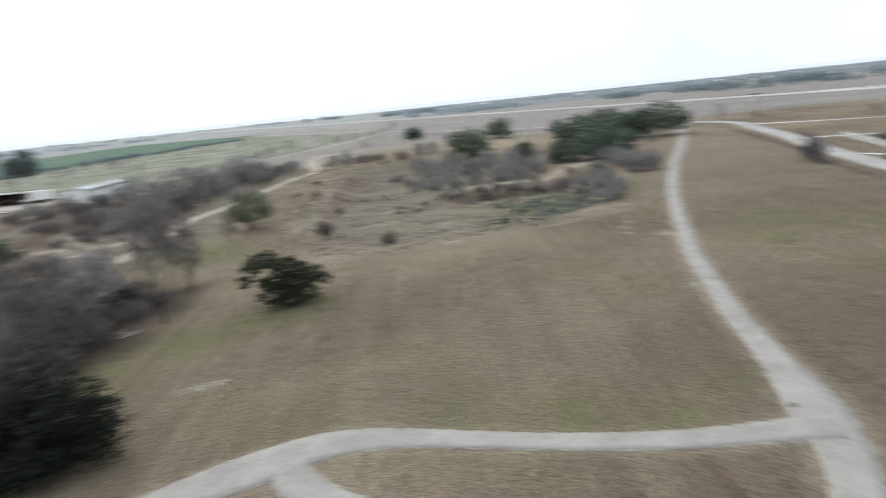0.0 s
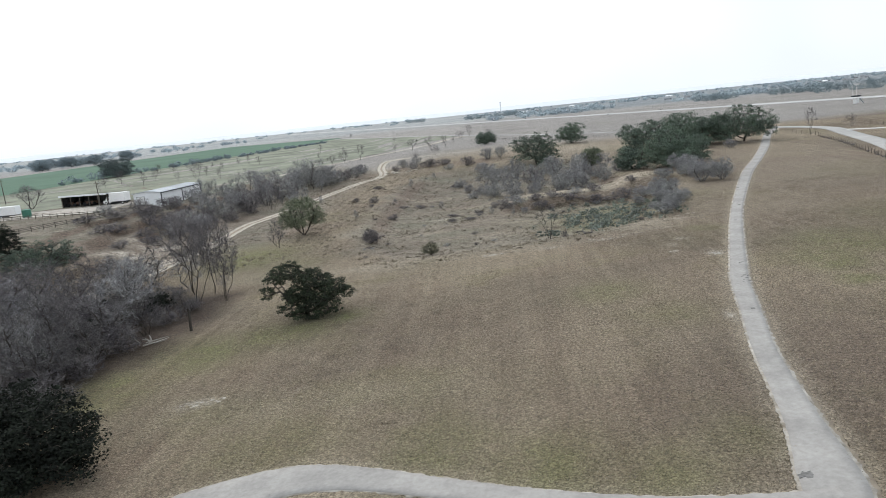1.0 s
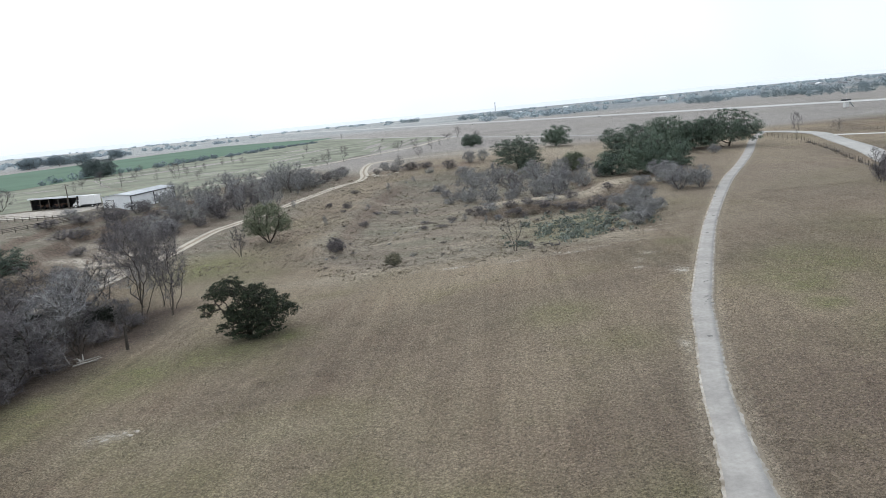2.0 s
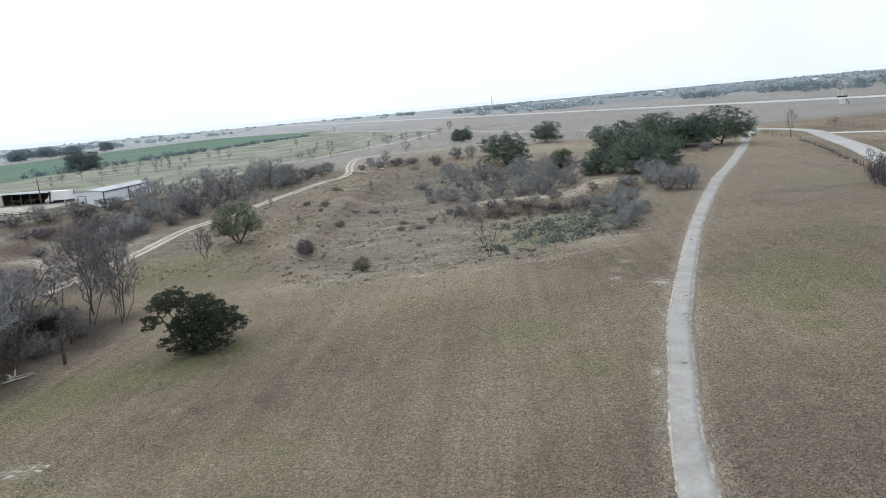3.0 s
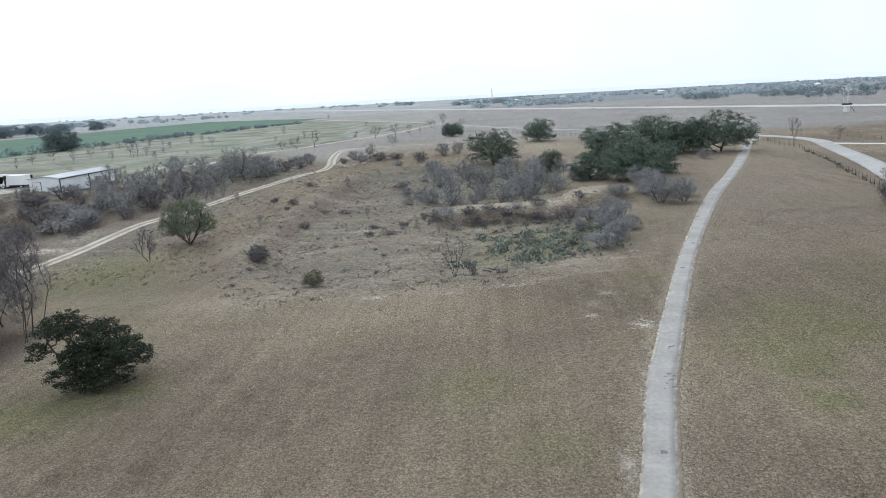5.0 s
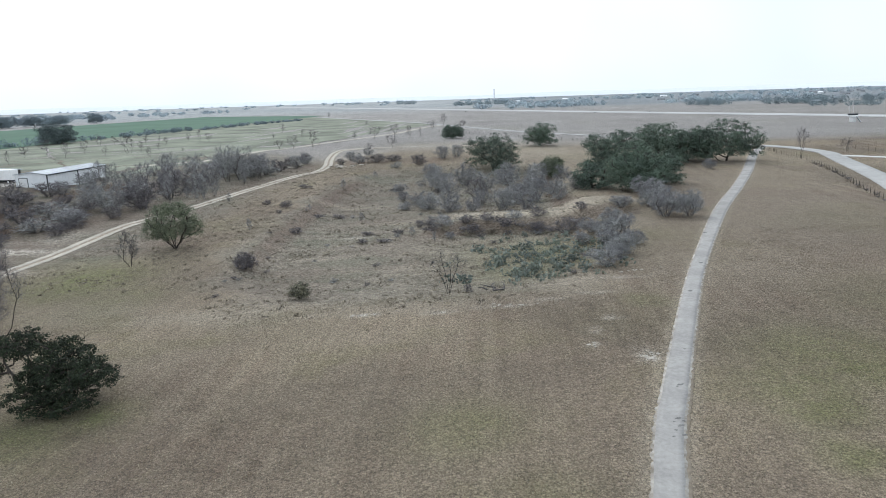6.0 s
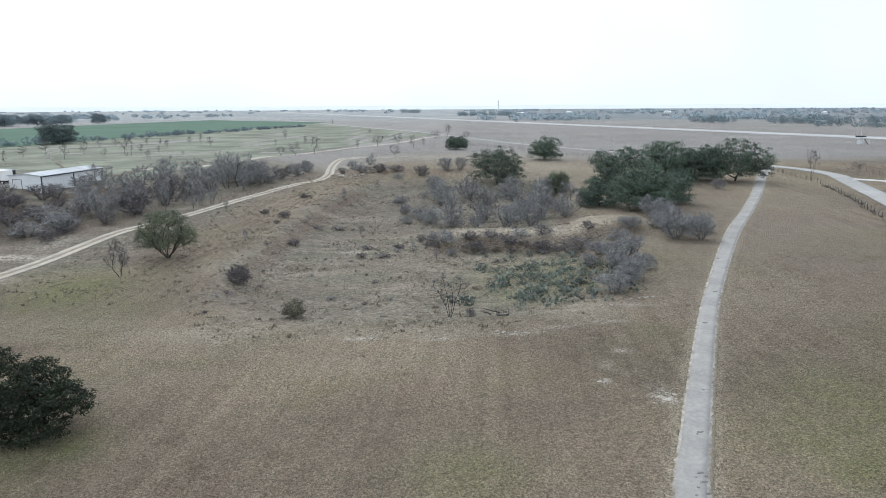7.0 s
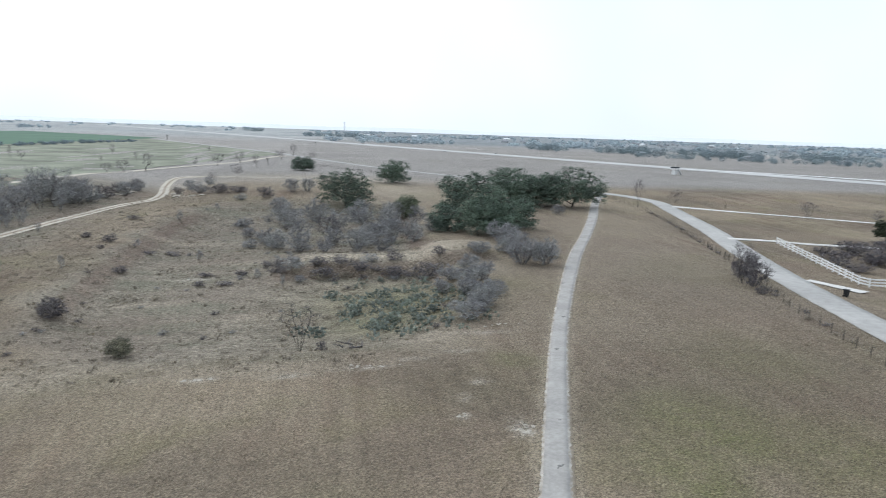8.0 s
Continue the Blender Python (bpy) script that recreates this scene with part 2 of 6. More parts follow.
    tussock = mix(nt, sep.outputs["Blue"], cells(nt, 5.2, at), cells(nt, 2.4, at))
    # cell edges darkened in colour: shade between tussocks along with dark thatch
    c = mix(nt, 0.5, c, ramp(nt, tussock, [(0.2, (0.68, 0.68, 0.68)), (0.45, (0.52, 0.52, 0.52)), (0.75, (0.2, 0.2, 0.2))]), "OVERLAY")
    c = mix(nt, 0.15, c, ramp(nt, lump, [(0.38, (0.18, 0.18, 0.18)), (0.62, (0.84, 0.84, 0.84))]), "OVERLAY")
    # ramp leans dark, painting small shadows among the grass blades
    c = mix(nt, 0.65, c, ramp(nt, fine, [(0.36, (0.16, 0.16, 0.16)), (0.52, (0.56, 0.56, 0.56)), (0.68, (0.72, 0.72, 0.72))]), "OVERLAY")
    nt.links.new(c, p.inputs["Base Color"])
    bump(nt, p, mix(nt, 0.35, ramp(nt, tussock, [(0.1, (1, 1, 1)), (0.8, (0, 0, 0))]), fine), 1.0, 0.26)
    return m


MEADOW_DARK, MEADOW_LIGHT, MEADOW_RED = (0.16, 0.126, 0.09), (0.302, 0.251, 0.183), (0.208, 0.152, 0.112)
GROUND = ground_material()
CONCRETE = mottled("worn_concrete_path", (0.285, 0.273, 0.255), (0.37, 0.356, 0.335), 3.0, 0.9, 0, 0.01, 0.3, 0.18)
SHOULDER = mottled("pale_gravel_edge", (0.2, 0.172, 0.135), (0.54, 0.51, 0.46), 0.9, 0.95, 0, 0.02, 0.5)
PATCH = mottled("dark_tar_patch", (0.11, 0.107, 0.1), (0.23, 0.225, 0.215), 6.0, 0.9)
DIRT = mottled("caliche_dirt", (0.36, 0.32, 0.26), (0.52, 0.48, 0.41), 1.2, 0.95, 0, 0.03, 0.5)
CALICHE = mottled("white_caliche", (0.5, 0.485, 0.455), (0.64, 0.625, 0.595), 1.0, 0.95, 0, 0.02, 0.4)
ROAD = mottled("pale_gravel_road", (0.33, 0.322, 0.305), (0.42, 0.412, 0.395), 0.9, 0.92, 0, 0.01, 0.3)
VERGE = mottled("trodden_verge", (0.2, 0.16, 0.12), (0.36, 0.31, 0.245), 1.4, 0.95, 0, 0.03, 0.5)
RUNWAY = mottled("runway_concrete", (0.4, 0.395, 0.385), (0.5, 0.495, 0.485), 0.15, 0.9)
CROP = mottled("green_winter_crop", (0.064, 0.128, 0.084), (0.09, 0.16, 0.107), 0.08, 0.95, 0, 0.1, 0.3)
PASTURE = mottled("dry_pasture", (0.142, 0.155, 0.113), (0.215, 0.225, 0.17), 0.35, 0.95, 0, 0.1, 0.5, 0.5)
ROCK = mottled("limestone", (0.3, 0.27, 0.22), (0.5, 0.46, 0.4), 1.4, 0.9, 0, 0.05, 0.6)
BARK = mottled("dark_oak_bark", (0.03, 0.025, 0.02), (0.09, 0.08, 0.07), 8.0, 0.95, 0, 0.03, 0.8)
GREY_BARK = mottled("grey_bark", (0.075, 0.068, 0.064), (0.17, 0.157, 0.15), 8.0, 0.95, 0, 0.02, 0.6)
DEAD_WOOD = mottled("bleached_dead_wood", (0.26, 0.24, 0.21), (0.42, 0.4, 0.36), 6.0, 0.9, 0, 0.02, 0.5)
TWIG = per_island("grey_winter_twigs", [(0.0, (0.165, 0.166, 0.172)), (0.5, (0.25, 0.251, 0.256)), (1.0, (0.42, 0.42, 0.42))], bough_mix=0.5)
TWIG_DARK = per_island("dark_winter_twigs", [(0.0, (0.06, 0.056, 0.058)), (0.6, (0.104, 0.098, 0.101)), (1.0, (0.23, 0.222, 0.224))], bough_mix=0.55)
TWIG_BROWN = per_island("brown_winter_twigs", [(0.0, (0.09, 0.082, 0.087)), (0.7, (0.155, 0.143, 0.15)), (1.0, (0.3, 0.283, 0.29))], bough_mix=0.5)
OAK_LEAF = per_island("live_oak_leaves", [(0.0, (0.014, 0.02, 0.012)), (0.6, (0.027, 0.037, 0.022)), (1.0, (0.06, 0.073, 0.044))], 0.8, 0.55, 0.5)
# leaf colour partly lifted to stand in for haze at 100 to 200 m
GROVE_LEAF = per_island("grove_oak_leaves", [(0.0, (0.082, 0.115, 0.09)), (0.6, (0.108, 0.147, 0.113)), (1.0, (0.145, 0.185, 0.143))], 0.8, 0.3, 0.45)
THICKET_LEAF = per_island("thicket_oak_leaves", [(0.0, (0.07, 0.098, 0.075)), (0.6, (0.098, 0.13, 0.1)), (1.0, (0.135, 0.168, 0.13))], 0.8, 0.3, 0.45)
OLIVE_LEAF = per_island("olive_green_leaves", [(0.0, (0.11, 0.128, 0.085)), (0.6, (0.152, 0.174, 0.115)), (1.0, (0.22, 0.24, 0.17))], 0.8, 0.5, 0.35)
DARK_LEAF = per_island("dark_juniper_foliage", [(0.0, (0.006, 0.009, 0.006)), (0.7, (0.012, 0.017, 0.011)), (1.0, (0.024, 0.03, 0.019))], 0.9)
# distance haze is mixed into these two foliage colours, pale and blue
WOOD_HAZED_LEAF = per_island("plain_wood_hazed_foliage", [(0.0, (0.19, 0.24, 0.265)), (1.0, (0.23, 0.28, 0.305))], 0.9, 0.05, 0.3, 0.2)
FAR_HAZED_LEAF = per_island("far_tree_hazed_foliage", [(0.0, (0.37, 0.44, 0.48)), (1.0, (0.42, 0.485, 0.525))], 0.9, 0.02, 0.25, 0.1)
BRUSH_LEAF = per_island("olive_brown_brush", [(0.0, (0.115, 0.112, 0.08)), (0.6, (0.17, 0.165, 0.12)), (1.0, (0.25, 0.24, 0.185))], 0.85)
CACTUS = per_island("prickly_pear_pads", [(0.0, (0.125, 0.15, 0.13)), (0.6, (0.18, 0.208, 0.18)), (1.0, (0.26, 0.282, 0.25))], 0.6, 0.3, 0.5)
BLADE = per_island("dry_grass_blades", [(0.0, (0.16, 0.132, 0.097)), (0.5, (0.25, 0.212, 0.158)), (1.0, (0.39, 0.34, 0.265))], 0.95)
WEED = per_island("dry_weeds", [(0.0, (0.2, 0.175, 0.135)), (0.5, (0.29, 0.255, 0.2)), (1.0, (0.42, 0.375, 0.31))], 0.95)
# leaf colour carries a bluish haze tint for 300 m and more
FIELD_OAK_HAZED_LEAF = per_island("field_oak_hazed_leaves", [(0.0, (0.1, 0.13, 0.128)), (1.0, (0.13, 0.163, 0.158))], 0.9, 0.1, 0.3, 0.2)
WHITE_METAL = mottled("white_sheet_metal", (0.78, 0.8, 0.81), (0.86, 0.88, 0.89), 0.7, 0.45, 0, 0.01, 0.2)
ROOF_METAL = mottled("galvanised_roof", (0.4, 0.43, 0.46), (0.5, 0.53, 0.56), 0.5, 0.5, 0.0, 0.01, 0.2)
DARK_TRIM = mottled("dark_grey_trim", (0.04, 0.045, 0.05), (0.075, 0.08, 0.085), 4.0, 0.85)
DARK_INSIDE = mottled("dark_shed_timber", (0.025, 0.025, 0.028), (0.06, 0.058, 0.055), 2.0, 0.9)
WHITE_PAINT = mottled("white_paint", (0.7, 0.7, 0.69), (0.8, 0.8, 0.79), 2.0, 0.6, 0, 0.005, 0.2)
GREEN_PAINT = mottled("faded_green_paint", (0.04, 0.14, 0.1), (0.07, 0.2, 0.15), 2.0, 0.6)
TIMBER = mottled("weathered_timber", (0.07, 0.06, 0.05), (0.16, 0.14, 0.12), 5.0, 0.9)
RUBBER = mottled("black_rubber", (0.015, 0.015, 0.016), (0.035, 0.035, 0.036), 6.0, 0.8)
BLACK_PLASTIC = mottled("black_plastic", (0.012, 0.013, 0.014), (0.03, 0.03, 0.032), 5.0, 0.5)
RUST = mottled("rusty_machinery", (0.07, 0.04, 0.03), (0.16, 0.1, 0.075), 3.0, 0.85)
GLASS_DARK = mottled("dark_window", (0.02, 0.025, 0.03), (0.05, 0.055, 0.06), 1.0, 0.15)
# haze is painted into the hills: base colour nearly as pale as sky
DISTANT = mottled("hazed_distant_hills", (0.66, 0.7, 0.73), (0.72, 0.76, 0.79), 0.004, 1.0)


# ---- ground ----
MAIN_PATH = [(74, 172, 2.4), (66, 157, 2.3), (59.9, 143.2, 2.4), (48.5, 114.9, 2.4), (36.6, 87.2, 2.2), (28.8, 70, 2.2), (23.4, 57.4, 2.2), (16.2, 39.3, 1.95), (11.1, 26, 1.85),
             (7.6, 16.1, 1.85), (4.7, 7.4, 1.9), (2.3, 0.1, 1.9), (0.15, -6.6, 1.95), (-1.75, -12.6, 1.95), (-4.2, -22.5, 1.86), (-6.25, -30.7, 1.86),
             (-7.45, -37.1, 2.0), (-8.5, -42.8, 2.4), (-9.6, -48, 3.2), (-10.8, -52.5, 2.6), (-12.6, -56.5, 2.4), (-16, -63, 2.4), (-22, -72, 2.4), (-32, -86, 2.4), (-48, -106, 2.4)]
LOOP_PATH = [(-9.8, -50.2, 3.0), (-13, -49.8, 2.2), (-18, -49, 1.9), (-24.1, -47, 1.8), (-28.9, -45, 1.9), (-34.2, -42.8, 2.4), (-38.5, -42, 3.4),
             (-42, -43, 4.4), (-46, -44.6, 4.2), (-51, -47.5, 3.4), (-57, -52, 3.0), (-75, -66, 2.6)]
RETURN_PATH = [(-40.5, -43.2, 1.8), (-40.6, -45.2, 2.4), (-38.4, -48.2, 2.3), (-35.2, -51.0, 2.2), (-29, -55, 2.2), (-22, -59.6, 2.2), (-16.4, -63.4, 2.2)]


def catmull(pts, step):
    pts = [np.array(p, dtype=float) for p in pts]
    pts = [2 * pts[0] - pts[1]] + pts + [2 * pts[-1] - pts[-2]]
    out = []
    for a, b, c, d in zip(pts, pts[1:], pts[2:], pts[3:]):
        n = max(2, int(np.linalg.norm((c - b)[:2]) / step))
        for k in range(n):
            t = k / n
            out.append(0.5 * (2 * b + (c - a) * t + (2 * a - 5 * b + 4 * c - d) * t * t + (3 * b - a - 3 * c + d) * t ** 3))
    out.append(pts[-2])
    return np.array(out)


DIRT_TRACK = [(-93, 12, 3), (-88, 28, 3), (-84.5, 42, 3), (-83.3, 52, 3), (-83, 69.6, 2.8), (-81.3, 76, 2.8), (-76.8, 92, 2.8), (-73.5, 118, 3), (-70.4, 142, 3.2),
              (-66.3, 155, 3.2), (-67.5, 172, 3.4), (-72.3, 196, 3.4), (-73, 211, 3.2), (-69.5, 216, 3), (-59.5, 215.6, 3), (-37, 205, 2.8), (-20, 204.5, 2.4)]


def spaced(lo, hi, step, ends):
    """Even steps between lo and hi, growing steps out to the ends."""
    mid = list(np.arange(lo, hi + 0.01, step))
    up, down, s = [mid[-1]], [mid[0]], step
    while up[-1] < ends[1]:
        s *= 1.22
        up.append(min(up[-1] + s, ends[1]))
    s = step
    while down[-1] > ends[0]:
        s *= 1.22
        down.append(max(down[-1] - s, ends[0]))
    return np.array(down[:0:-1] + mid + up[1:])


def build_ground():
    xs, ys = spaced(-130, 80, 0.85, (-4700, 4700)), spaced(-70, 130, 0.85, (-1500, 4600))
    ys = np.concatenate([ys[ys <= 130], np.arange(132, 250, 2.0), ys[ys > 250]])
    zones, verts, woods, soils, tans, towns, far_hazes = [], [], [], [], [], [], []
    track = catmull(DIRT_TRACK, 2.0)[:, :2]
    for y in ys:
        for x in xs:
            wob = noise.noise((x * 0.09, y * 0.09, 3.1)) * 5
            near = 1.0 if abs(x) < 400 and y < 500 else 0.0
            basin = ease((1.25 - (((x + wob + 24) / 31) ** 4 + ((y + wob - 84) / 68) ** 4)) / 0.75)
            basin = max(basin, ease((-x + wob - 62) / 14) * ease((y - 25) / 30))
            rough = 0.16 * basin * noise.noise((x * 0.5, y * 0.5, 0.3)) + 0.2 * basin * noise.noise((x * 0.1, y * 0.26, 5.3)) + 0.05 * noise.noise((x * 0.25, y * 0.25, 7.7))
            if -100 < x < -15 and 0 < y < 225:
                rough *= ease((np.min((track[:, 0] - x) ** 2 + (track[:, 1] - y) ** 2) - 5) / 12)
            verts.append((x, y, ground_z(x, y) + rough * near))
            green = 0.0
            for gx, gy, gr, ga in GREEN_SPOTS:
                d = ((x - gx) ** 2 + (y - gy) ** 2) / gr ** 2
                green = max(green, ga * math.exp(-d))
            green = max(green, 0.14 * ease(noise.noise((x * 0.035, y * 0.05, 11.0)) * 2.2 - 0.25) * (1 - basin))
            pale = 0.0
            for gx, gy, rx, ry, ga in PALE_SPOTS:
                d = ((x - gx) / rx) ** 2 + ((y - gy) / ry) ** 2
                pale = max(pale, ga * math.exp(-d))
            meadow = (1 - ease((y - 175) / 40)) * (1 - ease((x - 130 - 0.3 * y) / 40)) if y < 230 else 0.0
            soil = 0.0
            for gx, gy, rx, ry, ga in SOIL_SPOTS:
                soil = max(soil, ga * math.exp(-((x + wob * 0.6 - gx) / rx) ** 2 - ((y + wob * 0.6 - gy) / ry) ** 2))
            if -125 < x < 12 and 20 < y < 130:
                steep = math.hypot(ground_z(x + 0.6, y) - ground_z(x - 0.6, y), ground_z(x, y + 0.6) - ground_z(x, y - 0.6)) / 1.2
                soil = max(soil, 1.0 * ease((steep - 0.2) / 0.16))
            soils.append(soil)
            # amount of painted haze, growing from about 600 m outwards
            far_hazes.append(ease((math.hypot(x * 1.2, y) - 620) / 700) if y < 5000 else 1.0)
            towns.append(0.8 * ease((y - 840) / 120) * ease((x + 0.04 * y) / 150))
            tan = 0.0
            for gx, gy, rx, ry, ga in TAN_SHEEN_SPOTS:
                tan = max(tan, ga * math.exp(-((x + wob * 0.5 - gx) / rx) ** 2 - ((y + wob * 0.3 - gy) / ry) ** 2))
            tans.append(tan)
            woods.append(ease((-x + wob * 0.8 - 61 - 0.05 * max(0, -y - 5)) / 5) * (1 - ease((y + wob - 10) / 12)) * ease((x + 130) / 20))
            zones.append((min(1, green), pale, basin, meadow))
    nx, ny = len(xs), len(ys)
    i = (np.arange(ny - 1)[:, None] * nx + np.arange(nx - 1)[None, :]).ravel()
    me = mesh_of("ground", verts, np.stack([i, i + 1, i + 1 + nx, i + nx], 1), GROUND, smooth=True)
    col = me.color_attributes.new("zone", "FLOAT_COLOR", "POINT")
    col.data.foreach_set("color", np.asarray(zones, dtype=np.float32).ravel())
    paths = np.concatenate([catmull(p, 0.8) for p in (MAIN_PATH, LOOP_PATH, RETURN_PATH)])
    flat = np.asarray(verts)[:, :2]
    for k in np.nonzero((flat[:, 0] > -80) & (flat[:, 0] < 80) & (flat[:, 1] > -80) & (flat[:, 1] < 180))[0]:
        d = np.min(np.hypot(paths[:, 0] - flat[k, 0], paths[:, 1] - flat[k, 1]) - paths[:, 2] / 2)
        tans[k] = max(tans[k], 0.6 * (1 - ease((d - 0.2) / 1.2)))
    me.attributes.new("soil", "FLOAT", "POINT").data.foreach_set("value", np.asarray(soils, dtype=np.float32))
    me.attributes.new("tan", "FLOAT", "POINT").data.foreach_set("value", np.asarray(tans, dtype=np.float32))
    me.attributes.new("far_haze", "FLOAT", "POINT").data.foreach_set("value", np.asarray(far_hazes, dtype=np.float32))
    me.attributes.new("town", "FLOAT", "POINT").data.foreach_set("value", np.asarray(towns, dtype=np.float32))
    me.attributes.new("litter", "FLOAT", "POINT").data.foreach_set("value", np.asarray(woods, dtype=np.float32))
    tagged(new("ground", me), "dry brown winter meadow sloping into a weedy basin", "ground", kind="structure")


GREEN_SPOTS = [(8.8, -9.5, 3.4, 0.9), (7.8, -15.6, 2.0, 1.0), (14, -4, 4, 0.8), (-13.6, -10.8, 3, 0.6), (-10, -20, 3.4, 0.5), (-43.5, -5.5, 2.6, 1.0), (12, -24, 5, 0.6), (-70, 36, 9, 1.0), (-60, 28, 7, 0.5), (-48, -9, 5, 0.8), (-57, -13, 6, 0.9), (-63, -20, 4, 0.8), (-52, -10, 5, 0.8), (13, 0, 6, 0.75), (9, -6, 5, 0.7), (21, -8, 7, 0.6), (3, 15, 2.5, 0.6), (-14.5, -11, 4, 0.6), (-12, -43, 2.5, 0.5), (-30, -41, 4, 0.6), (-17, -46, 3.5, 0.6), (-42, -37, 6, 0.5),
               (-23, -44, 4.5, 0.7), (-6, 45, 11, 0.55), (-9, 35, 7, 0.5), (-1, 36, 5, 0.5), (-62, -24, 5, 0.7), (10, 46, 5, 0.3), (25, 10, 8, 0.4)]
PALE_SPOTS = [(0.1, 0.1, 0.5, 0.6, 1.7), (-5.8, -22.5, 0.3, 1.4, 0.8), (-51.5, -27.2, 1.9, 0.9, 0.62), (-43, -27, 1.2, 0.3, 0.6), (-0.3, 0.4, 0.55, 1.5, 1.3), (-4.2, 3.0, 0.6, 0.5, 0.8),
              (-3.6, 6.6, 0.4, 0.9, 0.7), (-18.2, 14.4, 1.6, 0.45, 1.0), (-1.5, 10.1, 0.8, 0.5, 0.9),
              (-11.3, 15.1, 2.6, 0.35, 0.75), (-6.9, 16.5, 1.8, 0.35, 0.7), (-1.8, 18.6, 2.2, 0.4, 0.6), (-25.8, 14.9, 1.3, 0.4, 1.1), (-32.5, 16.2, 1.5, 0.3, 0.8), (-36.6, 65, 2.2, 1.2, 0.9), (-92, 52, 7, 2.5, 1.1),
              (-98, 46, 7, 2, 1.1), (-88, 40, 6, 1.6, 1.0), (-101, 58, 6, 2, 0.6), (-90, 62, 4, 5, 0.5), (2, 24.5, 3, 0.7, 0.55), (-62, 196, 9, 6, 0.7)]
SOIL_SPOTS = [(10, 28, 3, 16, 0.45), (-95, 55, 10, 16, 0.9), (-90, 78, 6, 14, 0.8), (-104, 72, 9, 8, 0.6), (-78, 118, 5, 18, 0.7), (-74, 168, 6, 16, 0.8), (-60, 172, 8, 8, 0.6), (-45, 166, 14, 5, 0.6),
              (-62, 186, 6, 14, 0.7), (-66, -2, 4, 16, 0.5), (5, 33, 3, 10, 0.4), (-88, 30, 8, 12, 0.7),
              (36, 62, 20, 60, 0.6), (22, 0, 16, 40, 0.6), (4, -38, 12, 26, 0.8), (-7, -10, 6, 26, 0.35), (24, 96, 8, 24, 0.4), (-22, -26, 16, 16, 0.2), (-12, -36, 10, 8, 0.5), (20, -30, 14, 30, 0.5), (-100, 40, 12, 10, 0.7), (50, 74, 4, 26, 0.3), (-54, 36, 8, 8, 0.5), (-40, 40, 8, 5, 0.5), (-34, 82, 12, 9, 0.5), (-48, 104, 10, 8, 0.5)]
# broad faint entries paint the brightening at grazing view; the rest is dry grass
TAN_SHEEN_SPOTS = [(-9, 70.5, 15, 3.6, 1.0), (3, 68.5, 9, 5, 1.0), (36, 70, 22, 60, 0.34), (14, 30, 16, 26, 0.28), (-24, 60, 30, 30, 0.22), (6, 74, 14, 7, 0.9), (-12, 72, 10, 4, 0.6), (-20, 16.5, 18, 2.2, 0.4), (-2, 22, 7, 4, 0.5), (10, 58, 5, 9, 0.5), (-20, 205, 40, 22, 0.8), (5, 170, 18, 22, 0.8), (9, 115, 5, 20, 0.6),
             (-46, 19, 12, 2.5, 0.6), (-60, 22, 8, 4, 0.5), (-40, -30, 10, 3, 0.35), (-26, 8, 14, 4, 0.15), (-44, 5, 8, 5, 0.15), (-57, 70, 5, 2, 0.5), (-40, 50, 9, 2.5, 0.45), (-30, 76, 8, 2, 0.5), (-44, 96, 10, 2.5, 0.5), (-25, 42, 7, 2, 0.45), (-52, 56, 6, 2, 0.4)]
build_ground()


def ribbon(name, pts, mat, lift, step=1.0, ragged=0.1, parent=None, label="", category="", offset=0.0, thick=0.05, seed=0.0):
    """A band of paving laid on the ground: rows of (x, y, width)."""
    line = catmull(pts, step)
    tan = np.gradient(line[:, :2], axis=0)
    tan /= np.linalg.norm(tan, axis=1)[:, None] + 1e-9
    nor = np.stack([-tan[:, 1], tan[:, 0]], 1)
    verts, k = [], 7
    for i, (p, n) in enumerate(zip(line, nor)):
        half = p[2] / 2
        le = half + ragged * (noise.noise((i * 0.45, seed, 1.0)) + 0.7 * noise.noise((i * 1.3, seed, 5.0)))
        re = half + ragged * (noise.noise((i * 0.45, seed, 9.0)) + 0.7 * noise.noise((i * 1.3, seed, 13.0)))
        for j, s in enumerate((-le, -le, -le * 0.5, 0, re * 0.5, re, re)):
            x, y = p[:2] + n * (s + offset)
            verts.append((x, y, ground_z(x, y) + (lift - thick if j in (0, 6) else lift)))
    i = (np.arange(len(line) - 1)[:, None] * k + np.arange(k - 1)[None, :]).ravel()
    me = mesh_of(name, verts, np.stack([i, i + k, i + k + 1, i + 1], 1), mat, smooth=True)
    ob = new(name, me)
    if parent:
        ob.parent = parent
        if label:
            tagged(ob, label)
    else:
        tagged(ob, label, category, kind="structure")
    return ob


def wider(pts, by):
    return [(x, y, w + by) for x, y, w in pts]


DUST = mottled("dry_trodden_earth", (0.2, 0.163, 0.12), (0.35, 0.298, 0.23), 1.6, 0.95, 0, 0.02, 0.4)
ribbon("trail_edge", wider(MAIN_PATH, 0.12), DUST, 0.04, 0.3, 0.16, label="bare pale earth worn along the trail", category="path edge", offset=0.16, seed=2)
ribbon("trail_shoulder", wider(MAIN_PATH, 0.06), SHOULDER, 0.05, 0.25, 0.16, label="pale gravel shoulder along a concrete trail", category="path edge", seed=3)
ribbon("trail_shoulder", wider(LOOP_PATH, 0.25), SHOULDER, 0.034, 0.25, 0.18, label="pale gravel shoulder along a curving trail", category="path edge", seed=4)
ribbon("trail_shoulder", wider(RETURN_PATH, 0.25), SHOULDER, 0.038, 0.25, 0.18, label="pale gravel shoulder along a branch of the trail", category="path edge", seed=5)
